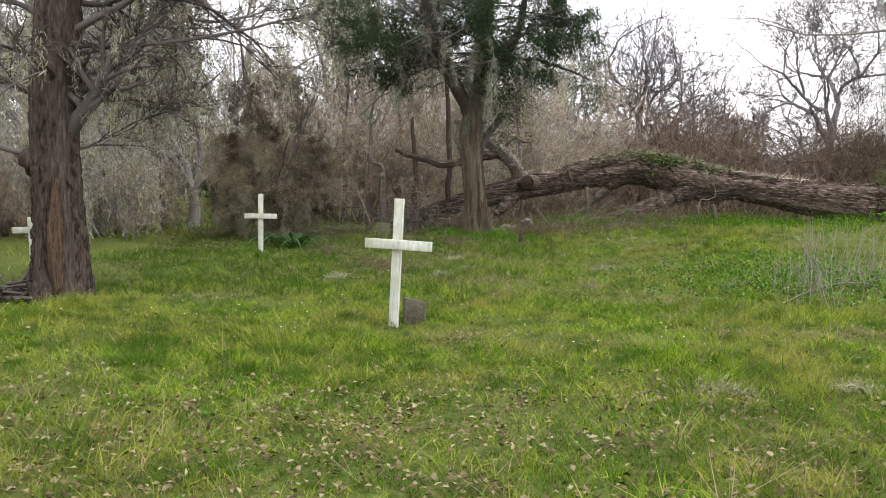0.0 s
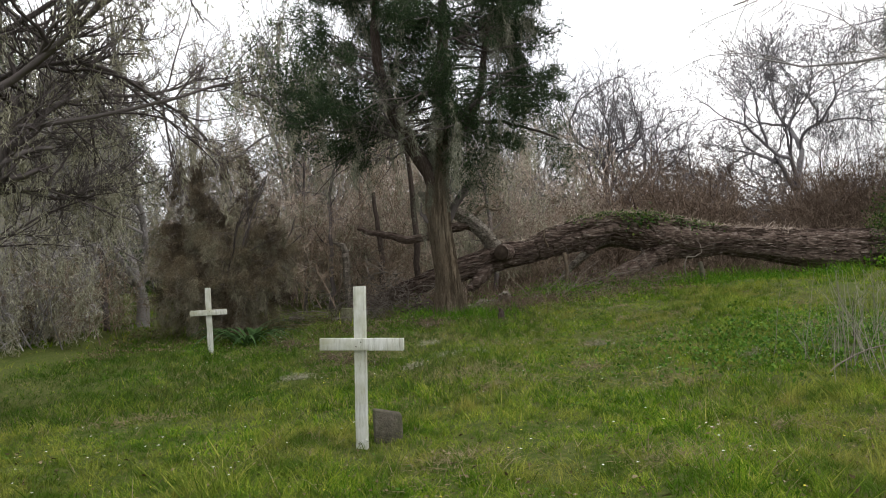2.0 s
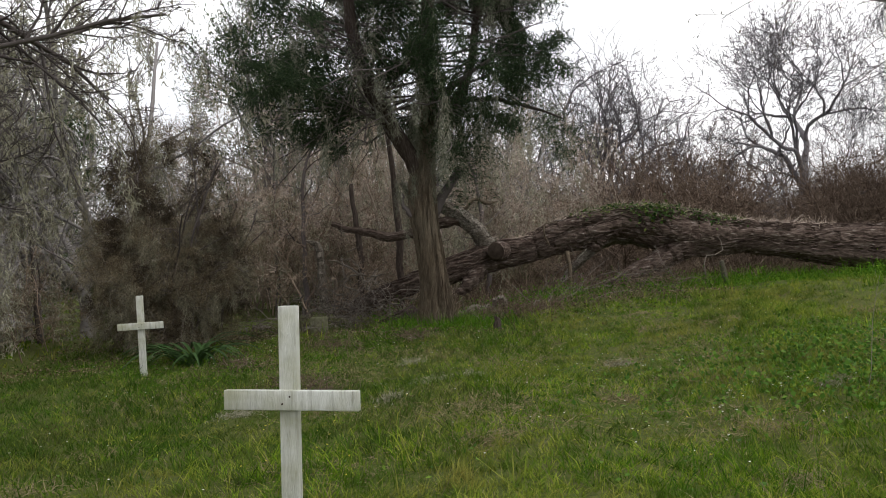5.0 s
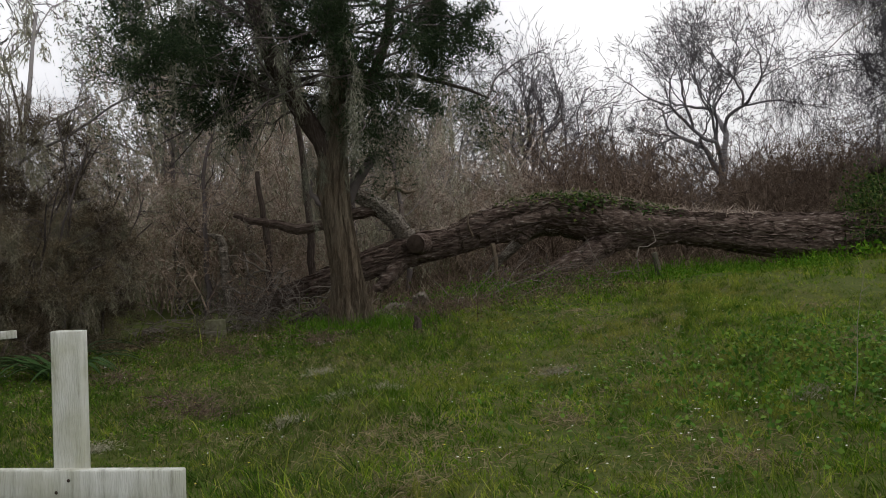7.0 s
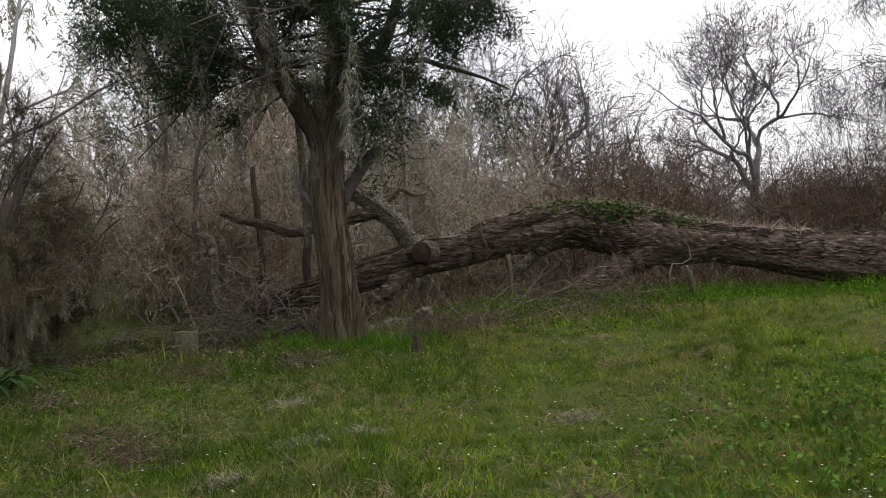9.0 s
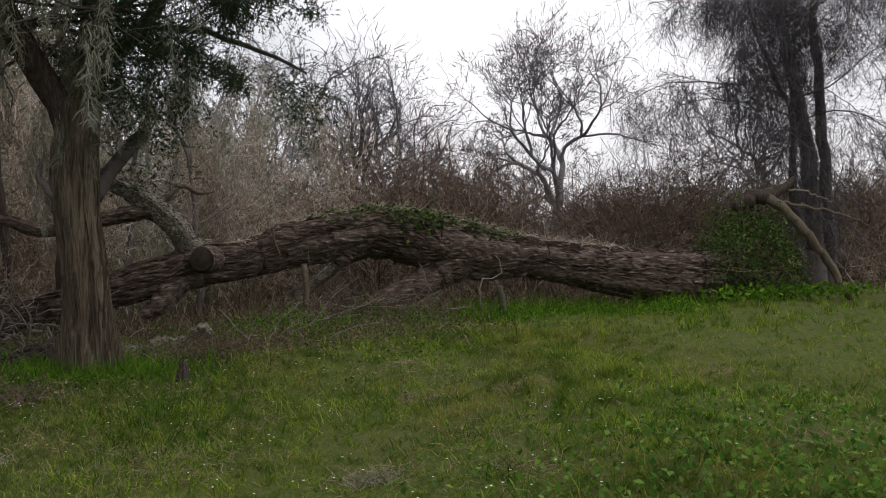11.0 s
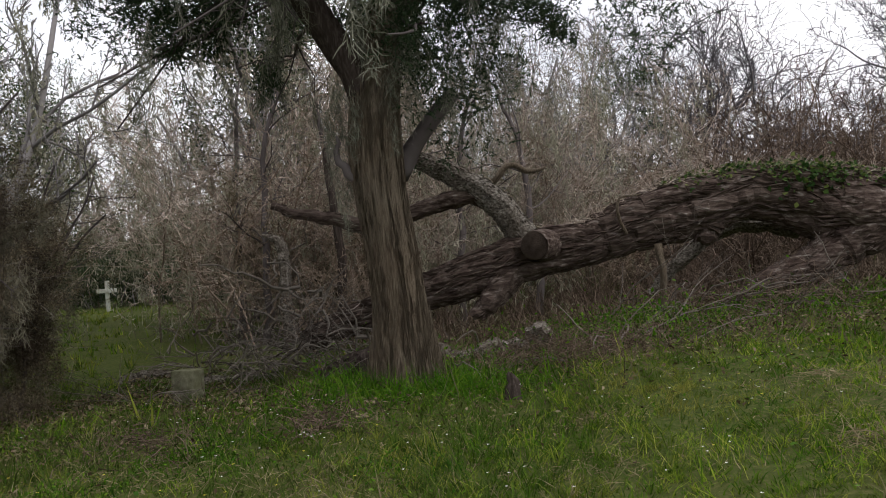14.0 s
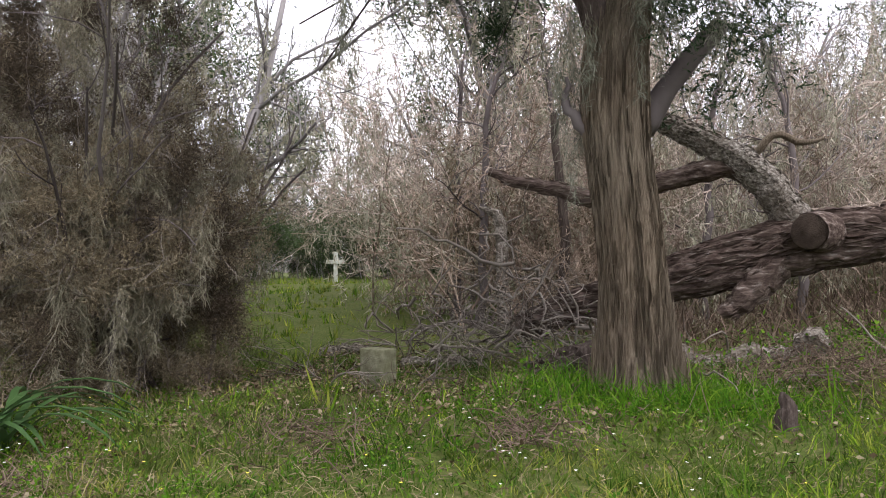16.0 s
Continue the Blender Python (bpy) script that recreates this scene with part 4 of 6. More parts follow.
    # loose bark, needles and litter on its back
    l = Geo()
    n = 1500
    x = rng.uniform(2.5, 9.5, n)
    cz = np.interp(x - off[0], p[order, 0], p[order, 2])
    cr = np.interp(x - off[0], p[order, 0], r[order])
    C = np.stack([x - off[0], rng.normal(0, 0.12, n), cz + cr * 0.98], 1)
    P = bend_lines(C, rng.normal(size=(n, 3)) * np.array([1, 1, 0.5]) + np.array([0, 0, 0.35]), rng.uniform(0.06, 0.3, n), 4, 0.1, 0.25)
    strands(l, P, 0.004 * np.array([1, 0.9, 0.7, 0.3]), 3)
    part("twig_litter", l, M_TWIGRED, t, "fine dead twigs lodged on the back")


build_log()


def build_deadwood():
    # bleached rotten log lying behind the cedar
    g = Geo()
    p, r = curve_pts([(0, 0, 0.02, 0.14), (0.45, 0.06, 0.04, 0.12), (0.8, 0.0, -0.03, 0.1), (1.15, 0.08, 0.03, 0.11), (1.6, 0.05, 0.02, 0.08)], 26, 0.025)
    tube(g, p, r, 14, flute=0.08, rough=0.06)
    bark_ridges(g, p, r, 140, 0.1, 0.012)
    single("bleached_log", g, M_PALELOG, (0.35, 20.1, gz(1, 20.1) + 0.0), "bleached grey rotten log lying on dead leaves", "log", turn=-3, smooth=False)
    g = Geo()
    p, r = curve_pts([(0, 0, 0, 0.14), (0.02, 0.15, 0.02, 0.15), (0.05, 0.35, 0.01, 0.14)], 8, 0.01)
    tube(g, p, r, 18, flute=0.07, rough=0.05)
    bark_ridges(g, p, r, 60, 0.09, 0.012)
    single("log_round", g, M_PALELOG, (1.95, 20.0, gz(1.95, 20) + 0.1), "pale lichen-spotted round of log on the ground", "log", smooth=False)
    g = Geo()
    p, r = curve_pts([(0, 0, -0.05, 0.075), (0.0, 0, 0.06, 0.06), (0.015, 0, 0.14, 0.045), (-0.01, 0.01, 0.19, 0.028), (-0.03, 0.01, 0.22, 0.008)], 12, 0.004)
    tube(g, p, r, 12, flute=0.2, lobes=3, rough=0.08)
    single("broken_stump", g, M_OAKBARK, (1.62, 17.72, gz(1.62, 17.72)), "small jagged brown stump in lush grass", "stump")
    g = Geo()
    p, r = curve_pts([(0.03, 0, -0.1, 0.12), (0.0, 0, 0.6, 0.1), (-0.02, 0, 1.3, 0.09), (-0.06, 0, 1.62, 0.08), (-0.2, 0, 1.75, 0.05), (-0.34, 0, 1.78, 0.02)], 22, 0.012)
    tube(g, p, r, 12, flute=0.1, rough=0.05)
    bark_ridges(g, p, r, 90, 0.1, 0.01)
    single("bleached_snag", g, M_PALELOG, (-1.86, 24.0, gz(-1.86, 24)), "thin bleached standing snag with a bent broken top", "snag", smooth=False)
    g = Geo()
    p, r = curve_pts([(0, 0, -0.2, 0.07), (0.02, 0, 0.25, 0.06), (0.01, 0, 0.52, 0.055)], 8)
    tube(g, p, r, 8, rough=0.04)
    ob = single("leaning_post", g, M_STONE, (6.75, 20.75, gz(6.75, 20.75)), "short grey leaning post in front of the log", "post")
    ob.matrix_basis = pose(6.75, 20.75, gz(6.75, 20.75), 4, -9, 0)
    for x, y, h in ((-0.95, 23.8, 3.1), (0.0, 22.6, 4.2)):
        g = Geo()
        p, r = curve_pts([(0, 0, -0.2, 0.085), (0.04, 0, h * 0.5, 0.075), (-0.06, 0, h, 0.05)], 14, 0.02)
        tube(g, p, r, 9, flute=0.06, rough=0.04)
        single("dead_sapling", g, M_OAKBARK, (x, y, gz(x, y)), "slim grey dead trunk standing in the thicket", "sapling", "dead saplings")
    for x, y, h, lx in ((-2.4, 24.6, 4.6, 0.5), (-1.4, 26.2, 5.4, -0.4), (-3.3, 26.0, 5.0, 0.3), (0.9, 24.7, 4.4, 0.6), (2.3, 24.9, 4.0, -0.5), (-4.2, 30.0, 6.0, 0.4), (-7.0, 20.4, 3.6, -0.4), (-9.0, 20.2, 4.4, 0.5)):
        g = Geo()
        p, r = curve_pts([(0, 0, -0.2, 0.075), (lx * 0.2, 0, h * 0.35, 0.06), (lx * 0.3, 0.1, h * 0.7, 0.045), (lx, 0.1, h, 0.015)], 14, 0.03)
        tube(g, p, r, 7, rough=0.04)
        lv = limbs(p[4:12], np.stack([rng.normal(size=8), rng.normal(size=8) * 0.5, rng.uniform(0.3, 0.9, 8)], 1), rng.uniform(0.7, 1.7, 8), np.full(8, 0.018), 2, (5, 4), 0.45, 0.9, 0.18, 0.03, 7)
        for k, (P, R) in enumerate(lv):
            strands(g, P, np.maximum(R, 0.004), (4, 3, 2)[k])
        single("thicket_sapling", g, M_TWIGDARK, (x, y, gz(x, y)), "slim dark leafless sapling among the thicket", "sapling", "thicket saplings")
    # brush heaps beside the cedar and under the arch
    for (hx, hy), wide, high, mat, label, sizes in (
            ((-0.95, 20.6), 0.62, 0.42, M_DEADWOOD, "heap of pale grey tangled dead branches beside the cedar", ((60, 0.016, 1.2), (190, 0.008, 0.75), (420, 0.0042, 0.4))),
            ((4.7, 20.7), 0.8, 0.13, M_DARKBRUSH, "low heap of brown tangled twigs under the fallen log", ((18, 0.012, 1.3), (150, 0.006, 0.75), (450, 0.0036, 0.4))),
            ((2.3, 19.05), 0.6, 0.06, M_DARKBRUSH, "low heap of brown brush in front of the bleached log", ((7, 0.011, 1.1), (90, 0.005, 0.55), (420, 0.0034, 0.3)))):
        heap = thing("brush_heap", (hx, hy, gz(hx, hy)), label, "brush pile", "brush heaps")
        for k, (n, rad, ln) in enumerate(sizes):
            a = rng.uniform(0, 6.283, n)
            S = np.stack([rng.normal(0, wide, n), rng.normal(0, wide * 0.7, n), np.abs(rng.normal(0, high, n)) + 0.02], 1)
            S[:, 2] = S[:, 2] * 1.3 * np.exp(-(S[:, 0] / wide / 1.7) ** 2) + 0.05
            D = np.stack([np.cos(a), np.sin(a) * 0.7, rng.normal(0.2, 0.5, n)], 1)
            P = bend_lines(S, D, ln * rng.uniform(0.4, 1.1, n), 7, 0.08, 0.42)
            low = ground_z(P[..., 0] + hx, P[..., 1] + hy) - gz(hx, hy)
            P[..., 2] = np.maximum(P[..., 2], low + 0.01)
            R = rad * np.linspace(1, 0.35, 7)[None] * rng.uniform(0.6, 1.3, (n, 1))
            if k == 0:
                for i in range(n):
                    g = Geo()
                    strands(g, P[i:i + 1], R[i:i + 1], 5)
                    part("branch", g, M_DEADWOOD, heap)
            else:
                g = Geo()
                strands(g, P, R, 3)
                part(("", "branches", "twigs")[k], g, mat, heap)
    # short bleached logs and a rotten stump heap
    for x, y, turn, ctrl in ((-1.95, 20.15, 8, [(0, 0, 0.04, 0.1), (0.3, 0.04, 0.03, 0.085), (0.6, 0.0, 0.05, 0.08), (0.85, 0.05, 0.03, 0.05)]),
                             (-3.3, 21.0, 15, [(0, 0, 0.03, 0.07), (0.3, 0.02, 0.05, 0.085), (0.62, 0.0, 0.03, 0.06)])):
        g = Geo()
        p, r = curve_pts(ctrl, 16, 0.015)
        tube(g, p, r, 14, flute=0.1, rough=0.06)
        bark_ridges(g, p, r, 70, 0.09, 0.011)
        single("bleached_log", g, M_PALELOG, (x, y, gz(x, y)), "short bleached grey log lying in the grass", "log", "bleached logs", turn=turn, smooth=False)
    for ctrl in ([(-0.15, 19.45, 0.0, 0.16), (0.1, 19.4, 0.1, 0.17), (0.35, 19.35, 0.2, 0.12)], [(-0.35, 19.25, 0.02, 0.08), (-0.1, 19.2, 0.08, 0.1), (0.2, 19.15, 0.05, 0.07)]):
        g = Geo()
        p, r = curve_pts(ctrl, 14, 0.02)
        zb = gz(0.1, 19.4)
        tube(g, p - np.array([0.1, 19.4, 0]), r, 16, flute=0.14, rough=0.07)
        bark_ridges(g, p - np.array([0.1, 19.4, 0]), r, 90, 0.12, 0.02)
        single("rotten_log", g, M_OAKBARK, (0.1, 19.4, zb), "dark rotten log crumbling beside the cedar's foot", "log", "rotten logs", smooth=False)
    # long branches on the ground
    spots = [((2.4, 19.3), (2.6, 0.0), 0.12, 0.014), ((3.1, 19.7), (1.8, 0.7), 0.3, 0.014), ((2.2, 18.9), (-1.6, 0.2), 0.15, 0.016), ((4.6, 19.9), (-1.7, -0.9), 0.25, 0.014),
             ((-1.8, 18.6), (-1.3, 0.2), 0.16, 0.012), ((-1.2, 18.4), (0.8, 0.2), 0.1, 0.01), ((-1.75, 18.2), (0.2, -0.5), 0.5, 0.012), ((-3.2, 18.1), (1.3, 0.3), 0.15, 0.018),
             ((-2.5, 21.5), (-1.2, 0.9), 0.15, 0.02), ((-2.6, 23.5), (-1.2, 0.5), 0.15, 0.02), ((3.6, 20.4), (2.0, -0.6), 0.35, 0.014), ((-0.7, 18.9), (1.3, 0.1), 0.15, 0.014),
             ((0.2, 19.4), (-1.7, -0.2), 0.3, 0.03), ((2.9, 5.6), (-0.5, 0.05), 0.02, 0.008), ((4.0, 9.6), (1.0, 0.6), 0.75, 0.016),
             ((3.1, 19.9), (2.6, 0.9), 0.75, 0.022), ((2.6, 20.6), (1.6, -0.3), 0.55, 0.016), ((5.6, 20.2), (-1.5, 0.5), 0.45, 0.014), ((3.6, 20.9), (1.9, -0.7), 0.4, 0.014), ((-2.9, 24.2), (-1.5, 0.4), 0.35, 0.03), ((-3.2, 25.0), (1.4, -0.3), 0.3, 0.025), ((-4.6, 26.5), (-1.0, 0.3), 0.55, 0.03), ((-2.4, 19.5), (-1.5, 0.3), 0.12, 0.014), ((-1.0, 18.5), (0.7, -0.35), 0.28, 0.012)]
    for (x, y), (dx, dy), up, rad in spots:
        g = Geo()
        d = np.array([dx, dy, up])
        lv = limbs(np.zeros((1, 3)), d[None], np.array([np.linalg.norm(d)]), np.array([rad * 0.7]), 2, (6, 4), 0.42, 0.8, 0.17, 0.0, 8)
        for P, R in lv:
            w = ground_z(P[..., 0] + x, P[..., 1] + y) - gz(x, y)
            P[..., 2] = np.maximum(P[..., 2], w + 0.01)
            strands(g, P, np.maximum(R, 0.002), 4)
        single("fallen_branch", g, M_DEADWOOD, (x, y, gz(x, y)), "long grey fallen branch with side twigs on the ground", "branch", "fallen branches")
    # low piles of brown twigs on the lawn
    for x, y, w in ((-1.3, 14.0, 0.3), (-0.95, 13.5, 0.18), (-2.2, 15.3, 0.3), (-1.1, 16.6, 0.35), (0.2, 16.9, 0.25)):
        n = 300
        g = Geo()
        S = np.stack([rng.normal(0, w, n), rng.normal(0, w * 0.7, n), np.zeros(n)], 1)
        S[:, 2] = ground_z(S[:, 0] + x, S[:, 1] + y) - gz(x, y) + np.abs(rng.normal(0.02, 0.05, n)) * np.exp(-(S[:, 0] / w) ** 2)
        P = bend_lines(S, rng.normal(size=(n, 3)) * np.array([1, 1, 0.3]) + np.array([0, 0, 0.15]), rng.uniform(0.08, 0.32, n), 5, 0.08, 0.3)
        strands(g, P, 0.0035 * np.linspace(1, 0.4, 5)[None] * rng.uniform(0.6, 1.6, (n, 1)), 3)
        single("twig_debris", g, M_DARKBRUSH, (x, y, gz(x, y)), "low scatter of brown dead twigs on the lawn", "twigs", "twig piles", "stuff")
    # grey lichen and moss fallen on the lawn
    for x, y, s in ((2.6, 13.65, 0.16), (0.35, 13.4, 0.2), (0.85, 13.75, 0.16), (3.9, 11.3, 0.2), (-0.1, 12.4, 0.15), (-1.6, 12.2, 0.18), (1.7, 5.0, 0.2), (2.7, 5.3, 0.16), (0.15, 15.0, 0.14)):
        n = 260
        g = Geo()
        S = np.stack([rng.normal(0, s * 0.6, n), rng.normal(0, s * 0.35, n), np.zeros(n)], 1)
        S[:, 2] = ground_z(S[:, 0] + x, S[:, 1] + y) - gz(x, y) + rng.uniform(0.01, 0.05, n)
        P = bend_lines(S, rng.normal(size=(n, 3)) * np.array([1, 1, 0.2]), rng.uniform(0.04, 0.12, n), 5, 0.02, 0.8)
        strands(g, P, 0.002, 2)
        single("fallen_moss", g, M_MOSS, (x, y, gz(x, y)), "grey tuft of fallen moss lying on the grass", "moss", "fallen moss tufts", "stuff")


build_deadwood()

# ---------------------------------------------------------------- left tree
def build_left_tree():
    at = (-4.46, 9.55, gz(-4.46, 9.55))
    t = thing("mossy_tree", at, "thick rough-barked tree with a torn bark scar and mossy grey twigs", "tree")
    g = Geo()
    p, r = curve_pts([(0, 0, -0.15, 0.4), (0.0, 0, 0.15, 0.33), (0.0, 0, 0.7, 0.285), (-0.02, 0, 1.4, 0.26), (-0.03, 0, 2.2, 0.25), (0.05, 0, 3.2, 0.24), (0.1, 0, 4.6, 0.18), (0.0, 0, 6.5, 0.08)], 36)
    tube(g, p, r, 36, flute=0.05, lobes=5, seed=0.4, rough=0.02)
    bark_ridges(g, p[:26], r[:26], 900, 0.14, 0.016)
    part("trunk", g, M_OAKBARK, t, "dark furrowed bark", smooth=False)
    g = Geo()
    q, rr = curve_pts([(0.1, -0.29, 0.12, 0.04), (0.07, -0.27, 0.4, 0.085), (0.05, -0.255, 0.8, 0.085), (0.07, -0.24, 1.15, 0.06), (0.09, -0.235, 1.4, 0.02)], 22, 0.008)
    tube(g, q, rr, 12, flute=0.25, lobes=4, rough=0.06)
    bark_ridges(g, q, rr, 60, 0.3, 0.012, 0.2)
    part("bark_scar", g, M_SCAR, t, "reddish bare wood where bark is torn")
    g = Geo()
    q, rr = curve_pts([(-0.1, -0.05, 1.5, 0.16), (-0.25, -0.08, 1.62, 0.15), (-0.34, -0.1, 1.68, 0.09)], 8, 0.01)
    tube(g, q, rr, 14, flute=0.1, rough=0.06)
    part("burl", g, M_OAKBARK, t, "knobbly dark burl")
    S = np.array([(0.1, 0, 1.9), (-0.1, 0, 1.6), (0, 0, 1.7), (0.1, -0.05, 2.3), (-0.1, 0, 2.3), (0, 0.1, 2.6), (0, -0.1, 2.5), (0.1, 0, 3.0), (0.1, 0, 3.4), (-0.1, 0, 3.2), (0.1, 0.1, 3.9), (0.1, -0.1, 4.2), (0, 0, 4.8), (0.1, 0.1, 2.8), (0.05, 0, 3.6), (0, 0.1, 4.4), (0.1, 0, 2.9)], float)
    D = np.array([(0.75, -0.1, 0.65), (-1, -0.2, 0.3), (0.95, 0.3, 0.02), (1, 0.5, 0.15), (-1, -0.4, 0.4), (0.5, 1, 0.2), (0.6, -1, 0.1), (1, -0.3, 0.35), (1, 0.6, 0.3), (-1, 0.5, 0.3), (0.8, -0.4, 0.5), (0.6, -0.7, 0.2), (0.6, 0.2, 0.7), (0.8, 0.8, 0.35), (0.9, 0.2, 0.4), (0.5, 0.9, 0.3), (0.95, 0.45, 0.2)], float)
    L = np.array([1.5, 1.8, 2.3, 2.5, 2.2, 2.4, 2.0, 2.8, 2.9, 2.5, 3.3, 3, 2.9, 3.2, 3.4, 3.0, 3.0])
    lv = limbs(S, D, L, np.array([0.11, 0.05, 0.016, 0.035, 0.045, 0.035, 0.03, 0.05, 0.04, 0.04, 0.04, 0.035, 0.04, 0.035, 0.04, 0.035, 0.03]), 3, (12, 9, 8), 0.42, 0.95, 0.18, 0.05, 8)
    g = Geo()
    for k, (P, R) in enumerate(lv):
        strands(g, P, np.maximum(R, 0.0024), (6, 4, 3, 2)[k])
    part("branches", g, M_TWIGDARK, t, "grey tangled bare branches")
    m = Geo()
    C = lv[2][0].reshape(-1, 3)
    C = C[C[:, 2] > 1.7]
    C = C[rng.permutation(len(C))[:520]]
    moss_clumps(m, C, 22, 0.45, 0.07, 0.004)
    part("hanging_moss", m, M_MOSS, t, "wispy grey hanging moss")
    g = Geo()
    n = 70
    S = np.stack([rng.normal(-0.55, 0.3, n), rng.normal(-0.1, 0.2, n), np.abs(rng.normal(0.05, 0.06, n))], 1)
    P = bend_lines(S, np.stack([rng.normal(size=n), rng.normal(size=n) * 0.5, rng.uniform(0, 0.3, n)], 1), rng.uniform(0.2, 0.7, n), 5, 0.03, 0.15)
    P[..., 2] = np.maximum(P[..., 2], 0)
    strands(g, P, 0.035 * np.linspace(1, 0.4, 5)[None] * rng.uniform(0.2, 1, (n, 1)), 5)
    single("root_debris", g, M_TWIGDARK, at, "dark heap of rotten wood at the tree's foot", "debris")


build_left_tree()


# ---------------------------------------------------------------- woods
def reseed(k):
    global rng
    rng = np.random.default_rng(k)


def build_forked_tree(height, seed, stems, label, levels=8):
    """A leafless tree whose limbs fork again and again into a rounded, fine crown."""
    t = thing("bare_tree", (0, 0, 0), label, "tree", "bare trees behind the log")
    reseed(40 + seed)
    az = np.arange(stems) * 6.283 / stems + seed
    S = np.stack([np.cos(az), np.sin(az), np.zeros(stems)], 1) * (0.015 if stems > 1 else 0.0)
    D = np.stack([np.cos(az) * 0.5, np.sin(az) * 0.5, np.ones(stems)], 1) if stems > 1 else np.array([[-0.12, 0.05, 1.0]])
    L = np.full(stems, 0.3 if stems > 1 else 0.26)
    R = np.full(stems, height * (0.018 if stems > 1 else 0.021))
    rows = []
    for lv in range(levels):
        P = bend_lines(S, D, L, 6 if lv < 4 else 4, -0.04, 0.12 if lv < 2 else 0.2)
        rows.append((lv, P, R[:, None] * np.linspace(1, 0.74, P.shape[1])))
        kids = 2 + (rng.uniform(size=len(P)) < (0.8 if lv == 0 else 0.35))
        pick = np.repeat(np.arange(len(P)), kids)
        leader = np.concatenate([[True], pick[1:] != pick[:-1]])
        end = unit(P[pick, -1] - P[pick, -2])
        side = rng.normal(size=end.shape)
        side = unit(side - (side * end).sum(1)[:, None] * end)
        D = end + side * np.where(leader, rng.uniform(0.15, 0.5, len(pick)), rng.uniform(0.5, 0.95, len(pick)))[:, None]
        S = P[pick, -1]
        L = L[pick] * 0.81 * rng.uniform(0.7, 1.2, len(pick))
        R = R[pick] * np.where(leader, 0.78, 0.6) * rng.uniform(0.85, 1.05, len(pick))
    every = np.concatenate([P.reshape(-1, 3) for _, P, _ in rows])
    fit = height / np.percentile(every[:, 2], 99.7)
    fine, mid = Geo(), Geo()
    for lv, P, rr in rows:
        P = P * fit - np.array([0, 0, 0.2])
        rr = np.maximum(rr, 0.0125 if lv < 6 else 0.0095)
        if lv < 2:
            for m in range(len(P)):
                g = Geo()
                strands(g, P[m:m + 1], rr[m:m + 1], 8)
                part("trunk" if lv == 0 else "limb", g, M_TWIGTREE, t)
        else:
            strands(mid if lv < 5 else fine, P, rr, 5 if lv < 4 else (3 if lv < 6 else 2))
        if 2 < lv < 8:
            C, dd, _ = along(P, 3 if lv < 6 else 1)
            strands(fine, bend_lines(C, side_dirs(dd, 1.2), rng.uniform(0.12, 0.35, len(C)), 3, 0.0, 0.3), 0.009 * np.array([1, 0.9, 0.6]), 2)
    part("branches", mid, M_TWIGTREE, t)
    part("twigs", fine, M_TWIGTREE, t)
    return t


def build_bare_tree(height, seed, crown=1.0, moss=0, leafy=0, label="", group="bare trees behind the log"):
    """A leafless tree with several rising stems, some hung with moss or dull leaves."""
    t = thing("bare_tree", (0, 0, 0), label or "leafless grey tree with spreading forked limbs and fine twigs", "tree", group)
    wood = M_TWIGGREY if moss else M_TWIGTREE
    k = 4 + seed % 3
    az = np.arange(k) * 6.283 / k + seed + rng.normal(size=k) * 0.3
    fork = 0.16 if moss else (0.12, 0.26, 0.16)[seed % 3]
    g = Geo()
    p, r = curve_pts([(0, 0, -0.3, 0.024 * height), (0.02 * height, 0, height * fork * 0.5, 0.017 * height), (0.0, 0, height * fork, 0.014 * height)], 8)
    tube(g, p, r, 10, flute=0.05, rough=0.03)
    part("trunk", g, wood, t)
    S = np.tile(p[-2], (k, 1)) + rng.normal(size=(k, 3)) * 0.03
    out = crown * rng.uniform(0.55, 1.1, k)
    out[0] = 0.1
    D = np.stack([np.cos(az) * out, np.sin(az) * out, np.full(k, 0.7)], 1)
    reach = height * (0.88 - fork) * rng.uniform(0.85, 1.1, k)
    if moss:
        lv = limbs(S, D, reach, np.full(k, 0.0105 * height), 4, (8, 6, 4, 2), 0.44, 0.85, 0.15, 0.09, 9)
    else:
        lv = limbs(S, D, reach, np.full(k, 0.0085 * height), 4, (12, 8, 6, 3), 0.4, 1.0, 0.22, 0.03, 9)
    for i in range(k):
        g = Geo()
        strands(g, lv[0][0][i:i + 1], lv[0][1][i:i + 1], 7)
        part("limb", g, wood, t)
    g = Geo()
    strands(g, *lv[1], 4)
    part("branches", g, wood, t)
    g = Geo()
    strands(g, lv[2][0], np.maximum(lv[2][1], 0.011), 3)
    for P, R in lv[3:]:
        strands(g, P, np.maximum(R, 0.0085), 2)
    part("twigs", g, wood, t)
    if moss:
        m = Geo()
        C = np.concatenate([lv[1][0].reshape(-1, 3), lv[2][0].reshape(-1, 3)])
        C = C[rng.permutation(len(C))[:moss]]
        C = C[C[:, 2] > 2.6]
        moss_clumps(m, C, 16, 1.1, 0.1, 0.013)
        part("hanging_moss", m, M_MOSS, t, "grey hanging moss")
    if leafy:
        f = Geo()
        C = lv[3][0][:, -1]
        C = C[rng.permutation(len(C))[:leafy]]
        foliage_puffs(f, C, 12, 0.2, 0.12)
        part("leaves", f, M_EVERGREEN, t, "small dull green leaves")
    return t


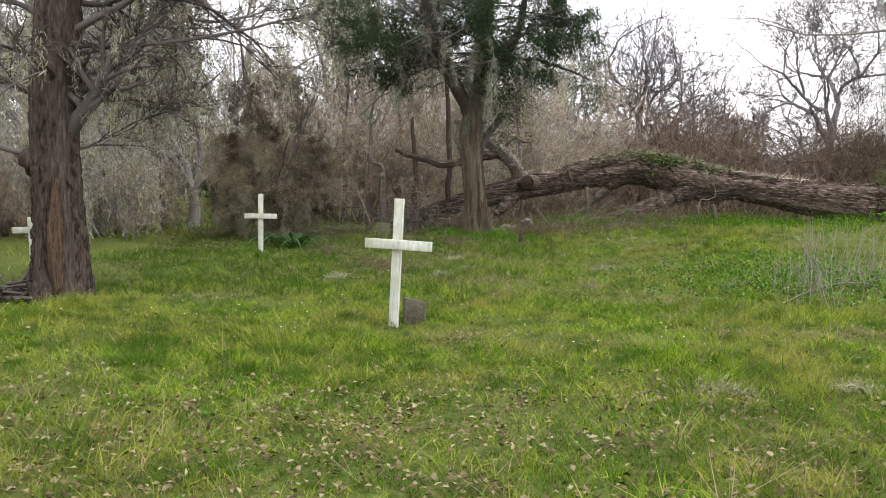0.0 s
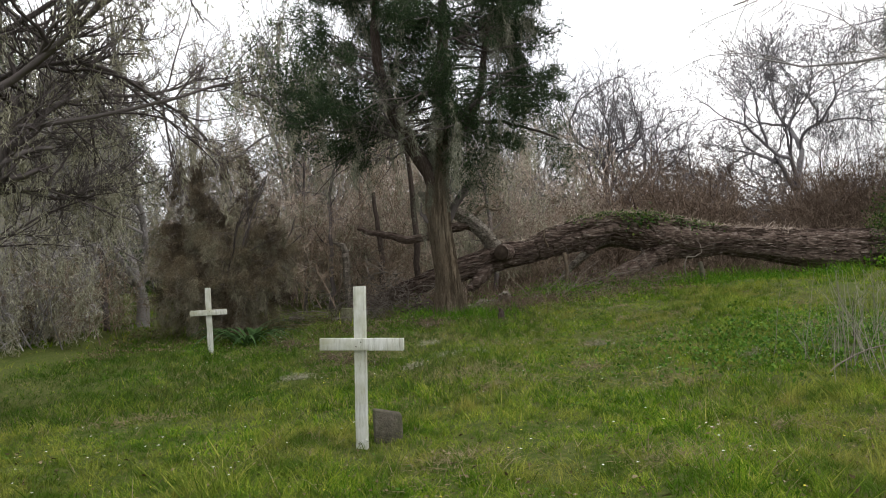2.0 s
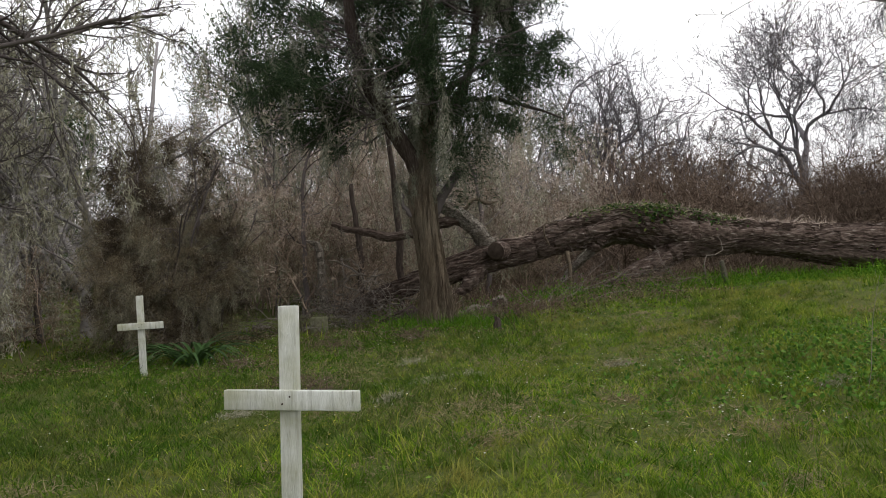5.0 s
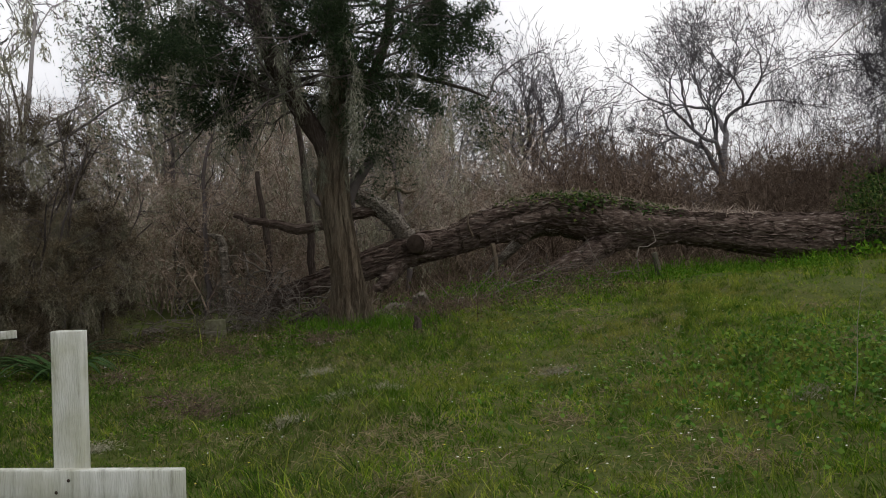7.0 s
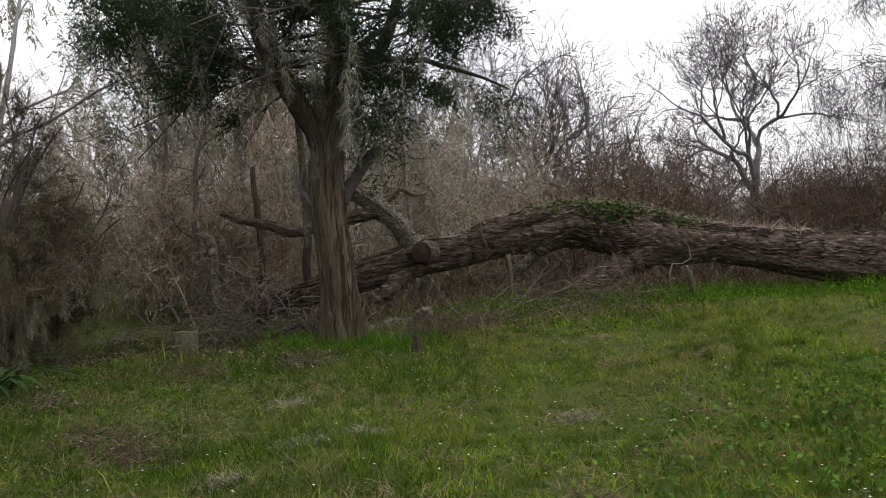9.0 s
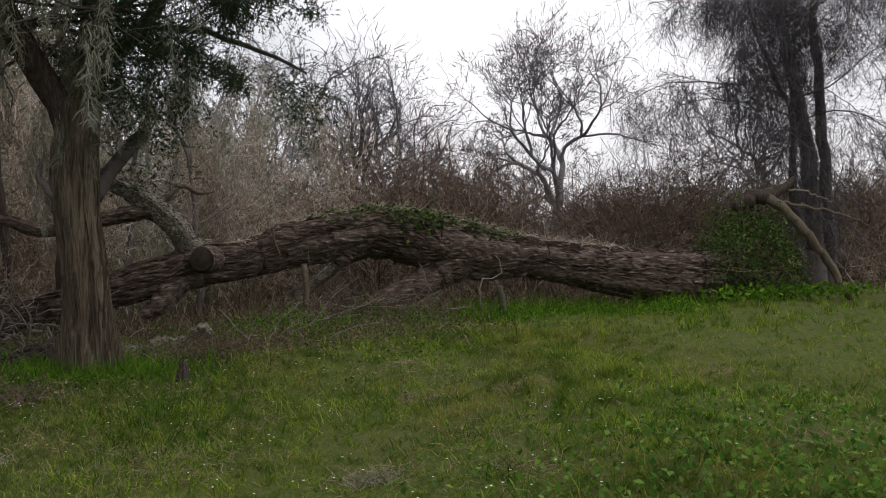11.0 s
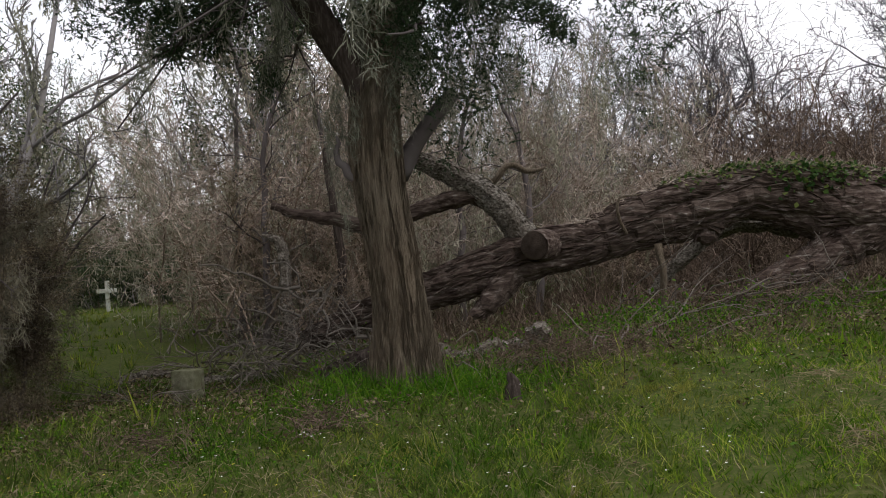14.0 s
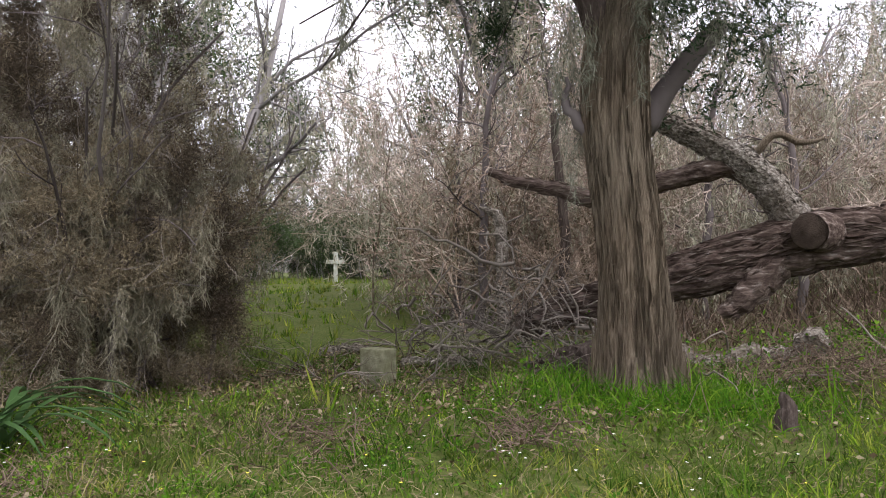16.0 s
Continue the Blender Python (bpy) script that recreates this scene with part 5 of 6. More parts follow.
def build_shrub(height, seed, width, mat, stems=16, moss=120, moss_mat=None, moss_len=0.6, label="", leafy=0):
    """A dense thicket shrub of many arching stems with tangled fine twigs and hanging moss."""
    t = thing("thicket_shrub", (0, 0, 0), label, "shrub", "thicket shrubs")
    S = np.stack([rng.normal(0, width * 0.25, stems), rng.normal(0, width * 0.25, stems), np.zeros(stems)], 1)
    az = rng.uniform(0, 6.283, stems)
    sp = rng.uniform(0.1, 0.5, stems) * width / height * 2
    D = np.stack([np.cos(az) * sp, np.sin(az) * sp, np.ones(stems)], 1)
    lv = limbs(S, D, height * rng.uniform(0.5, 1.0, stems), np.full(stems, 0.022), 3, (9, 7, 5), 0.42, 1.1, 0.2, 0.02, 8)
    g = Geo()
    strands(g, lv[0][0], lv[0][1], 4)
    strands(g, lv[1][0], np.maximum(lv[1][1], 0.005), 3)
    part("stems", g, mat, t)
    g = Geo()
    for P, R in lv[2:]:
        strands(g, P, np.maximum(R, 0.0048), 2)
    part("twigs", g, mat, t)
    if moss:
        m = Geo()
        C = np.concatenate([lv[1][0].reshape(-1, 3), lv[2][0][::3].reshape(-1, 3)])
        C = C[C[:, 2] > 0.5]
        C = C[rng.permutation(len(C))[:moss]]
        moss_clumps(m, C, 16, moss_len, 0.1, 0.009)
        part("hanging_moss", m, moss_mat or M_MOSS, t, "grey hanging moss")
    if leafy:
        f = Geo()
        C = lv[2][0].reshape(-1, 3)
        C = C[rng.permutation(len(C))[:leafy]]
        foliage_puffs(f, C, 14, 0.14, 0.09)
        part("leaves", f, M_EVERGREEN, t, "small dull green leaves")
    return t


def put(src, x, y, scale, turn, drop=0.12):
    ob = copy_thing(src, pose(x, y, gz(x, y) - drop, 0, 0, turn))
    ob.scale = (scale, scale, scale)
    return ob


def build_woods():
    # leafless trees behind the log
    grey = "leafless grey tree with spreading forked limbs and fine twigs"
    bare = [build_forked_tree(10.6, 1, 3, grey, 9), build_forked_tree(12.9, 6, 1, grey, 11), build_forked_tree(7.8, 3, 3, grey, 8)]
    bare[0].matrix_basis = pose(10.4, 44, gz(11, 44), 0, 0, 20)
    bare[1].matrix_basis = pose(19.9, 44, gz(20, 44), 0, 0, 160)
    bare[2].matrix_basis = pose(16.6, 47, gz(16.6, 47), 0, 0, 10)
    for k, x, y, s, a in ((2, 29, 53, 0.7, 40), (2, 4.5, 46, 0.9, 200), (2, 30, 34, 0.9, 80), (2, 14.0, 50, 0.8, 260), (0, 8.7, 42.5, 0.9, 140), (0, 12.3, 45.5, 0.85, 250), (0, 24.5, 54, 0.8, 300), (0, 35, 47, 1.1, 10)):
        put(bare[k], x, y, s, a)
    # tall mossy trees of the left-hand woods
    tall = [build_bare_tree(9.5, 4, 0.8, 300, 900, "tall grey tree hung with moss and sparse dull leaves", "mossy trees"),
            build_bare_tree(8.0, 5, 1.0, 300, 0, "grey leafless tree heavily hung with moss", "mossy trees")]
    tall[0].matrix_basis = pose(-10.8, 27.5, gz(-10.8, 27.5), 0, 0, 30)
    tall[1].matrix_basis = pose(-10.2, 23.0, gz(-10, 23), 0, 0, 110)
    for k, x, y, s, a in ((0, -13.0, 29, 1.1, 200), (0, -3.4, 33, 1.0, 140), (1, -14.5, 21, 1.05, 10), (0, 4.2, 38, 0.9, 80), (1, 1.6, 34, 0.9, 320), (0, -18.0, 25, 1.0, 60), (1, -12, 15.5, 0.9, 75), (0, -2.8, 31.0, 1.2, 20), (1, -8.4, 22.8, 0.95, 110), (1, -16.5, 50, 1.25, 33), (0, -20, 46, 1.2, 290), (1, -12.5, 53, 1.25, 180), (1, -7.0, 22.4, 1.1, 60)):
        put(tall[k], x, y, s, a)
    red = [build_shrub(5.9, 1, 3.2, M_TWIGRED, 20, 380, M_MOSS, 1.3, "tall red-brown leafless thicket shrub hung with grey moss"),
           build_shrub(4.0, 2, 3.2, M_BRUSH, 20, 170, M_BROWNMOSS, 0.5, "tangled red-brown thicket shrub with dead brown tufts"),
           build_shrub(5.0, 3, 2.8, M_TWIGGREY, 14, 520, M_MOSS, 1.2, "grey thicket shrub heavily draped with hanging moss")]
    brush = build_shrub(2.8, 4, 3.6, M_BRUSH, 17, 0, None, 0, "low leafless red-brown brush behind the fallen log")
    ever = build_shrub(3.2, 5, 2.8, M_TWIGGREY, 10, 60, M_MOSS, 0.5, "dull green evergreen understorey shrub", 2600)
    red[0].matrix_basis = pose(-2.6, 26.8, gz(-2.6, 26.8))
    red[1].matrix_basis = pose(-1.6, 25.2, gz(-1.6, 25.2))
    red[2].matrix_basis = pose(-8.2, 21.0, gz(-8.2, 21))
    brush.matrix_basis = pose(9.0, 28.0, gz(9, 28))
    ever.matrix_basis = pose(-12.4, 44, gz(-12.4, 44))
    for k, x, y, s, a in ((0, 1.2, 26.0, 0.9, 60), (0, -2.9, 29, 1.15, 150), (1, 3.4, 26.0, 0.8, 220), (0, 4.4, 29, 0.9, 30), (2, -11.4, 20.0, 1.0, 60), (2, -8.6, 19.0, 0.62, 200),
                          (1, -9.6, 18.6, 0.7, 80), (0, -5.2, 31.5, 1.15, 270), (2, -13.8, 17.5, 0.95, 120), (2, -0.4, 30.5, 1.2, 340), (0, 0.2, 28, 1.0, 300), (1, -8.6, 17.2, 0.5, 310), (2, 3.0, 32, 1.1, 100), (1, -0.2, 24, 0.6, 20), (0, -17.5, 46, 1.1, 40), (1, -14.2, 48, 1.2, 110), (0, -10.5, 49, 1.1, 200), (1, -7.5, 45, 1.1, 10), (2, -20, 42, 1.1, 300), (2, -7.7, 17.7, 0.72, 45), (2, -10.4, 17.0, 0.85, 95), (1, -7.3, 19.0, 0.6, 170)):
        put(red[k], x, y, s, a)
    for x, y, s, a in ((15.0, 27.5, 1.1, 90), (17.8, 28, 1.15, 200), (7.2, 27.5, 0.85, 250), (21.5, 30, 1.3, 130), (17.0, 24.0, 0.9, 30), (9.0, 25.2, 0.75, 15), (13.0, 25.2, 0.85, 135), (15.2, 25.0, 0.9, 260), (19.5, 26.0, 1.1, 330)):
        put(brush, x, y, s, a)
    for x, y, s, a in ((-6.6, 38, 1.0, 50), (-10.2, 43.5, 1.1, 160), (-14.6, 46.5, 1.2, 250), (-15.5, 44, 0.9, 10), (-18.5, 45, 1.1, 80), (-15.5, 38, 1.0, 120), (2.6, 40, 1.4, 30), (-18, 30, 1.2, 210)):
        put(ever, x, y, s, a)
    # woods behind and beside the walker
    for k, x, y, s, a in ((0, -12, -8, 1, 20), (0, 12, -9, 1, 210)):
        put(bare[k], x, y, s, a)


build_woods()


def brush_band(n, x0, x1, y0, y1, low, high, rad, mat, label, seed):
    """A tangle of fine leafless stems with an uneven top."""
    g = Geo()
    x, y = rng.uniform(x0, x1, n), rng.uniform(y0, y1, n)
    B = np.stack([x, y, ground_z(x, y) - 0.05], 1)
    top = 0.5 + 0.25 * np.sin(0.9 * x + seed) + 0.25 * np.sin(2.1 * x + 0.8 * y + 2 * seed)
    L = (low + (high - low) * top) * rng.uniform(0.45, 1.1, n) * smooth(x0, x0 + 2, x) * (1 - 0.75 * np.exp(-((x - 0.41 * y) / 0.9) ** 2))
    P = bend_lines(B, np.array([0, 0, 1.0]) + rng.normal(size=(n, 3)) * 0.22, np.maximum(L, 0.3), 6, 0.03, 0.2)
    strands(g, P, rad * 1.5 * np.linspace(1, 0.4, 6)[None] * rng.uniform(0.5, 1.5, (n, 1)), 2)
    C, D, u = along(P, 8)
    Q = bend_lines(C, side_dirs(D, 1.0), rng.uniform(0.25, 1.0, len(C)), 4, 0.06, 0.3)
    strands(g, Q, rad * np.array([1, 0.85, 0.65, 0.3]), 2)
    C, D, u = along(Q, 3)
    strands(g, bend_lines(C, side_dirs(D, 1.2), rng.uniform(0.12, 0.45, len(C)), 3, 0.05, 0.4), rad * 0.75 * np.array([1, 0.8, 0.4]), 2)
    single("brush", g, mat, (0, 0, 0), label, "brush", kind="stuff")


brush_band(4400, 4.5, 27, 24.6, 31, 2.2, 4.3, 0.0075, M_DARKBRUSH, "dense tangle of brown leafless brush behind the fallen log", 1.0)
brush_band(4300, 2, 37, 33, 47, 2.3, 4.2, 0.008, M_TWIGTREE, "grey leafless understorey round the feet of bare trees", 2.3)


def build_far_woods():
    """A belt of distant twig haze all round."""
    g = Geo()
    n = 11000
    a = rng.uniform(0, 6.283, n)
    d = rng.uniform(58, 95, n)
    x, y = d * np.cos(a), 15 + d * np.sin(a)
    B = np.stack([x, y, np.zeros(n)], 1)
    P = bend_lines(B, np.array([0, 0, 1.0]) + rng.normal(size=(n, 3)) * 0.3, 2.0 + rng.exponential(1.6, n), 4, -0.02, 0.2)
    strands(g, P, 0.07 * np.linspace(1, 0.25, 4)[None] * rng.uniform(0.4, 1.2, (n, 1)), 2)
    C, D, u = along(P, 7)
    Q = bend_lines(C, side_dirs(D, 1.1), rng.uniform(0.8, 2.4, len(C)), 3, -0.03, 0.25)
    strands(g, Q, 0.028 * np.array([1, 0.8, 0.4]), 2)
    single("far_woods", g, M_TWIGGREY, (0, 0, -0.1), "distant belt of bare grey winter woods", "woods", kind="stuff")


build_far_woods()


def build_brown_shrub():
    """The dead mossy cedar shrub left of the clearing."""
    at = (-3.8, 18.1, gz(-3.8, 18.1))
    t = thing("dead_mossy_shrub", at, "broad dead shrub thick with brown foliage and hanging grey moss", "shrub")
    st = 14
    S = np.stack([rng.normal(0, 0.35, st), rng.normal(0, 0.25, st), np.zeros(st)], 1)
    az = np.linspace(0, 6.283, st)
    D = np.stack([np.cos(az) * 0.26, np.sin(az) * 0.24, np.ones(st)], 1)
    lv = limbs(S, D, rng.uniform(2.2, 3.7, st), np.full(st, 0.026), 3, (8, 6, 3), 0.3, 1.2, 0.14, 0.0, 9)
    g = Geo()
    strands(g, *lv[0], 6)
    strands(g, *lv[1], 3)
    part("stems", g, M_TWIGDARK, t)
    g = Geo()
    for P, R in lv[2:]:
        strands(g, P, np.maximum(R * 0.6, 0.0022), 2)
    part("twigs", g, M_TWIGDARK, t)
    # matted tufts filling an uneven outline
    n = 360
    C = rng.uniform(-1, 1, (n * 6, 3)) * np.array([1.4, 1.25, 2.0]) + np.array([-0.05, 0, 2.05])
    wdt = np.interp(C[:, 2], [0, 0.5, 1.6, 2.6, 3.8], [0.8, 1.0, 1.0, 0.72, 0.45])
    thin = rng.uniform(size=len(C)) < np.interp(C[:, 2], [0, 1.6, 2.5, 3.8], [1, 0.9, 0.32, 0.1])
    lumps = np.sin(3.1 * C[:, 0] + 1.7 * C[:, 2]) + np.sin(2.7 * C[:, 1] - 3.3 * C[:, 2] + 1) + np.sin(4.1 * C[:, 0] - 2.2 * C[:, 1] + 2.9 * C[:, 2])
    C = C[thin & (lumps > -0.35) & (np.hypot((C[:, 0] + 0.05) / 1.42, C[:, 1] / 1.25) < wdt)][:n]
    n = len(C)
    size = np.repeat(rng.uniform(0.07, 0.2, n), 8)[:, None]
    C = np.repeat(C, 8, 0) + rng.normal(size=(n * 8, 3)) * size * np.array([1, 1, 0.8])
    C[:, 2] = np.maximum(C[:, 2], 0.12)
    m = Geo()
    foliage_puffs(m, C, 90, 0.05, 0.042, 1.0, 0.13)
    part("dead_foliage", m, M_BROWNMOSS, t, "matted brown dead foliage")
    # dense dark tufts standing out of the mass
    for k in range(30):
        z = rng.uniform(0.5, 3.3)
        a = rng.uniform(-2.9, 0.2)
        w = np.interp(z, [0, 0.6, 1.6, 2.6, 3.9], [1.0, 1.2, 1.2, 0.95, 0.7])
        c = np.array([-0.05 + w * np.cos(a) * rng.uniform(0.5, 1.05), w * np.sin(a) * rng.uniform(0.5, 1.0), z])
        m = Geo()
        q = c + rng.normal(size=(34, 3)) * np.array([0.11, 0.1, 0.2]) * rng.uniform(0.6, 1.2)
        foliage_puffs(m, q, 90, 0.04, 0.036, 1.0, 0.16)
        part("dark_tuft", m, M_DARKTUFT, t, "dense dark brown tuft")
    # bare twigs reaching out of the outline
    m = Geo()
    q = C[rng.permutation(len(C))[:900]]
    P = bend_lines(q, (q - np.array([0, 0, 1.6])) * np.array([1, 1, 0.6]) + rng.normal(size=q.shape) * 0.7, rng.uniform(0.25, 0.8, len(q)), 5, 0.03, 0.25)
    strands(m, P, 0.0032 * np.linspace(1, 0.4, 5), 3)
    q, d, _ = along(P, 3)
    strands(m, bend_lines(q, side_dirs(d, 0.9), rng.uniform(0.08, 0.25, len(q)), 3, 0.02, 0.3), 0.002 * np.array([1, 0.8, 0.5]), 2)
    part("twigs", m, M_DEADWOOD, t, "thin pale bare twigs")
    m = Geo()
    q = C[C[:, 2] > 0.8]
    q = q[rng.permutation(len(q))[:300]] + rng.normal(size=(300, 3)) * 0.08
    moss_clumps(m, q, 120, 0.7, 0.08, 0.0026)
    part("hanging_moss", m, M_GREYMOSS, t, "pale grey hanging moss")
    return t


build_brown_shrub()


def build_vine_tree():
    at = (15.3, 23.0, gz(15.3, 23.0))
    t = thing("vine_draped_tree", at, "dark bare tree smothered in drooping leafless vines", "tree")
    g = Geo()
    for c in ([(0.35, 0, -0.3, 0.24), (0.2, 0, 1.5, 0.2), (0.1, 0, 2.8, 0.17), (-0.35, 0, 4.8, 0.14), (-0.75, 0, 6.6, 0.1), (-1.0, 0, 9.0, 0.04)],
              [(0.2, 0, 0.8, 0.12), (-0.35, -0.1, 1.7, 0.09), (-0.6, -0.2, 2.6, 0.08), (-0.5, -0.2, 3.6, 0.07), (-1.3, -0.2, 5.2, 0.045), (-1.7, 0, 7, 0.02)],
              [(0.8, 0.2, -0.3, 0.16), (0.75, 0.2, 3.0, 0.13), (0.4, 0.1, 6.0, 0.09), (0.5, 0, 8.8, 0.03)]):
        p, r = curve_pts(c, 18, 0.03)
        tube(g, p, r, 10, rough=0.04)
    part("trunk", g, M_TWIGDARK, t)
    n = 26
    S = np.stack([rng.normal(-0.3, 0.5, n), rng.normal(0, 0.4, n), rng.uniform(2.6, 8.2, n)], 1)
    az = rng.uniform(0, 6.283, n)
    D = np.stack([np.cos(az), np.sin(az), rng.uniform(0.0, 0.5, n)], 1)
    lv = limbs(S, D, rng.uniform(1.6, 3.4, n), np.full(n, 0.022), 2, (9, 6), 0.45, 0.9, 0.2, -0.05, 8)
    g = Geo()
    for k, (P, R) in enumerate(lv):
        strands(g, P, np.maximum(R, 0.005), (5, 3, 2)[k])
    part("branches", g, M_VINE, t)
    m = Geo()
    C = np.concatenate([q[0].reshape(-1, 3) for q in lv])
    C = C[rng.permutation(len(C))[:5000]]
    z = rng.uniform(1.2, 8.2, 1900)
    hug = np.stack([0.45 - 0.17 * z + rng.normal(size=1900) * 0.4, rng.normal(size=1900) * 0.35, z], 1)
    C = np.concatenate([C, hug])
    L = rng.uniform(0.5, 2.0, len(C))
    P = bend_lines(C, np.array([0, 0, -0.6]) + rng.normal(size=C.shape) * 0.4, L, 9, 0.22, 0.42)
    P[..., 2] = np.maximum(P[..., 2], 0.4)
    strands(m, P, 0.005 * np.linspace(1, 0.4, 9), 2)
    Cc, Dd, _ = along(P, 3)
    strands(m, bend_lines(Cc, side_dirs(Dd, 1.0), rng.uniform(0.12, 0.4, len(Cc)), 3, 0.05, 0.4), 0.004 * np.array([1, 0.8, 0.4]), 2)
    part("vines", m, M_VINE, t, "drooping tangled bare vines")
    # leafy mound over the root plate of the fallen tree
    b = thing("ivy_mound", (12.25, 21.4, gz(12.25, 21.4)), "dark green leafy mound of ivy over the log's root plate", "ivy")
    f = Geo()
    n = 9000
    a, e = rng.uniform(0, 6.283, n), np.arccos(rng.uniform(0, 1, n))
    rr = 1 + 0.13 * np.sin(5 * a + 2 * e) + 0.1 * np.sin(9 * a - 4 * e) + rng.normal(size=n) * 0.06
    rr = rr * rng.uniform(0.75, 1.02, n)
    C = np.stack([1.15 * rr * np.sin(e) * np.cos(a), 0.9 * rr * np.sin(e) * np.sin(a), 1.75 * rr * np.cos(e)], 1)
    flakes(f, C, rng.normal(size=(n, 3)) + np.array([0, -0.4, -0.5]), rng.uniform(0.04, 0.1, n), rng.uniform(0.025, 0.06, n), fold=0.12)
    part("leaves", f, M_IVY, b)
    c = Geo()
    S = rng.normal(size=(260, 3)) * np.array([0.45, 0.35, 0.25]) + np.array([0, 0, 0.4])
    strands(c, bend_lines(S, rng.normal(size=S.shape) + np.array([0, 0, 0.7]), rng.uniform(0.5, 1.5, 260), 7, 0.06, 0.2), 0.008 * np.linspace(1, 0.3, 7), 4)
    part("stems", c, M_DARKBRUSH, b, "tangled brown stems")
    root = thing("root_plate", (12.6, 21.2, gz(12.6, 21.2)), "torn dark roots of the fallen tree with dangling pale branches", "roots")
    for c, mat in (([(-0.75, 0.1, 1.75, 0.11), (-0.35, 0, 1.95, 0.15), (0.0, -0.05, 2.0, 0.13), (0.3, -0.1, 2.15, 0.09), (0.55, -0.1, 2.35, 0.04)], M_OAKBARK),
                   ([(-0.1, -0.1, 1.95, 0.1), (0.25, -0.3, 1.6, 0.09), (0.6, -0.5, 1.1, 0.08), (1.0, -0.6, 0.5, 0.07), (1.3, -0.7, -0.05, 0.05)], M_CEDARBARK),
                   ([(0.2, -0.2, 1.75, 0.03), (0.5, -0.4, 1.15, 0.028), (0.95, -0.5, 0.75, 0.022), (1.3, -0.6, 0.0, 0.015)], M_CEDARBARK),
                   ([(0.15, -0.1, 1.85, 0.03), (0.8, -0.3, 1.75, 0.025), (1.5, -0.4, 1.6, 0.018), (2.2, -0.5, 1.3, 0.01)], M_CEDARBARK),
                   ([(0.1, 0.0, 1.95, 0.03), (0.5, 0.0, 2.1, 0.025), (1.1, 0.0, 2.05, 0.018), (1.7, 0.1, 1.9, 0.008)], M_DEADWOOD)):
        g = Geo()
        q, rr = curve_pts(c, 18, 0.02)
        tube(g, q, rr, 10, flute=0.1, rough=0.05)
        part("root", g, mat, root)
    f = Geo()
    n = 420
    C = np.stack([rng.uniform(-1.6, 1.9, n), rng.normal(-1.0, 0.25, n), rng.uniform(0.02, 0.22, n)], 1)
    flakes(f, C, rng.normal(size=(n, 3)) + np.array([0, -0.3, 0.5]), 0.12, 0.07, fold=0.1)
    part("creeping_leaves", f, M_LUSH, b)


build_vine_tree()


# ---------------------------------------------------------------- low plants
def build_lily():
    at = (-2.98, 16.0, gz(-2.98, 16.0))
    t = thing("lily_clump", at, "clump of dark green arching strap leaves beside the dead shrub", "lily")
    for k in range(46):
        a = rng.uniform(0, 6.283)
        L = rng.uniform(0.75, 1.2)
        S = np.array([[0.1 * np.cos(a) + rng.normal() * 0.1, 0.1 * np.sin(a) + rng.normal() * 0.1, -0.02]])
        d = np.array([[np.cos(a) * 0.55, np.sin(a) * 0.55, 1.0]])
        P = bend_lines(S, d, np.array([L]), 8, 0.28, 0.03)[0]
        out = np.array([-np.sin(a), np.cos(a), 0])
        w = 0.026 * np.array([0.7, 0.95, 1, 1, 0.9, 0.7, 0.45, 0.05])
        V = np.stack([P - out * w[:, None], P - np.array([0, 0, 0.008]), P + out * w[:, None]], 1).reshape(-1, 3)
        q = []
        for i in range(7):
            q += [[i * 3, i * 3 + 1, i * 3 + 4, i * 3 + 3], [i * 3 + 1, i * 3 + 2, i * 3 + 5, i * 3 + 4]]
        g = Geo()
        g.add(V, q)
        part("leaf", g, M_AGAVE, t)


build_lily()


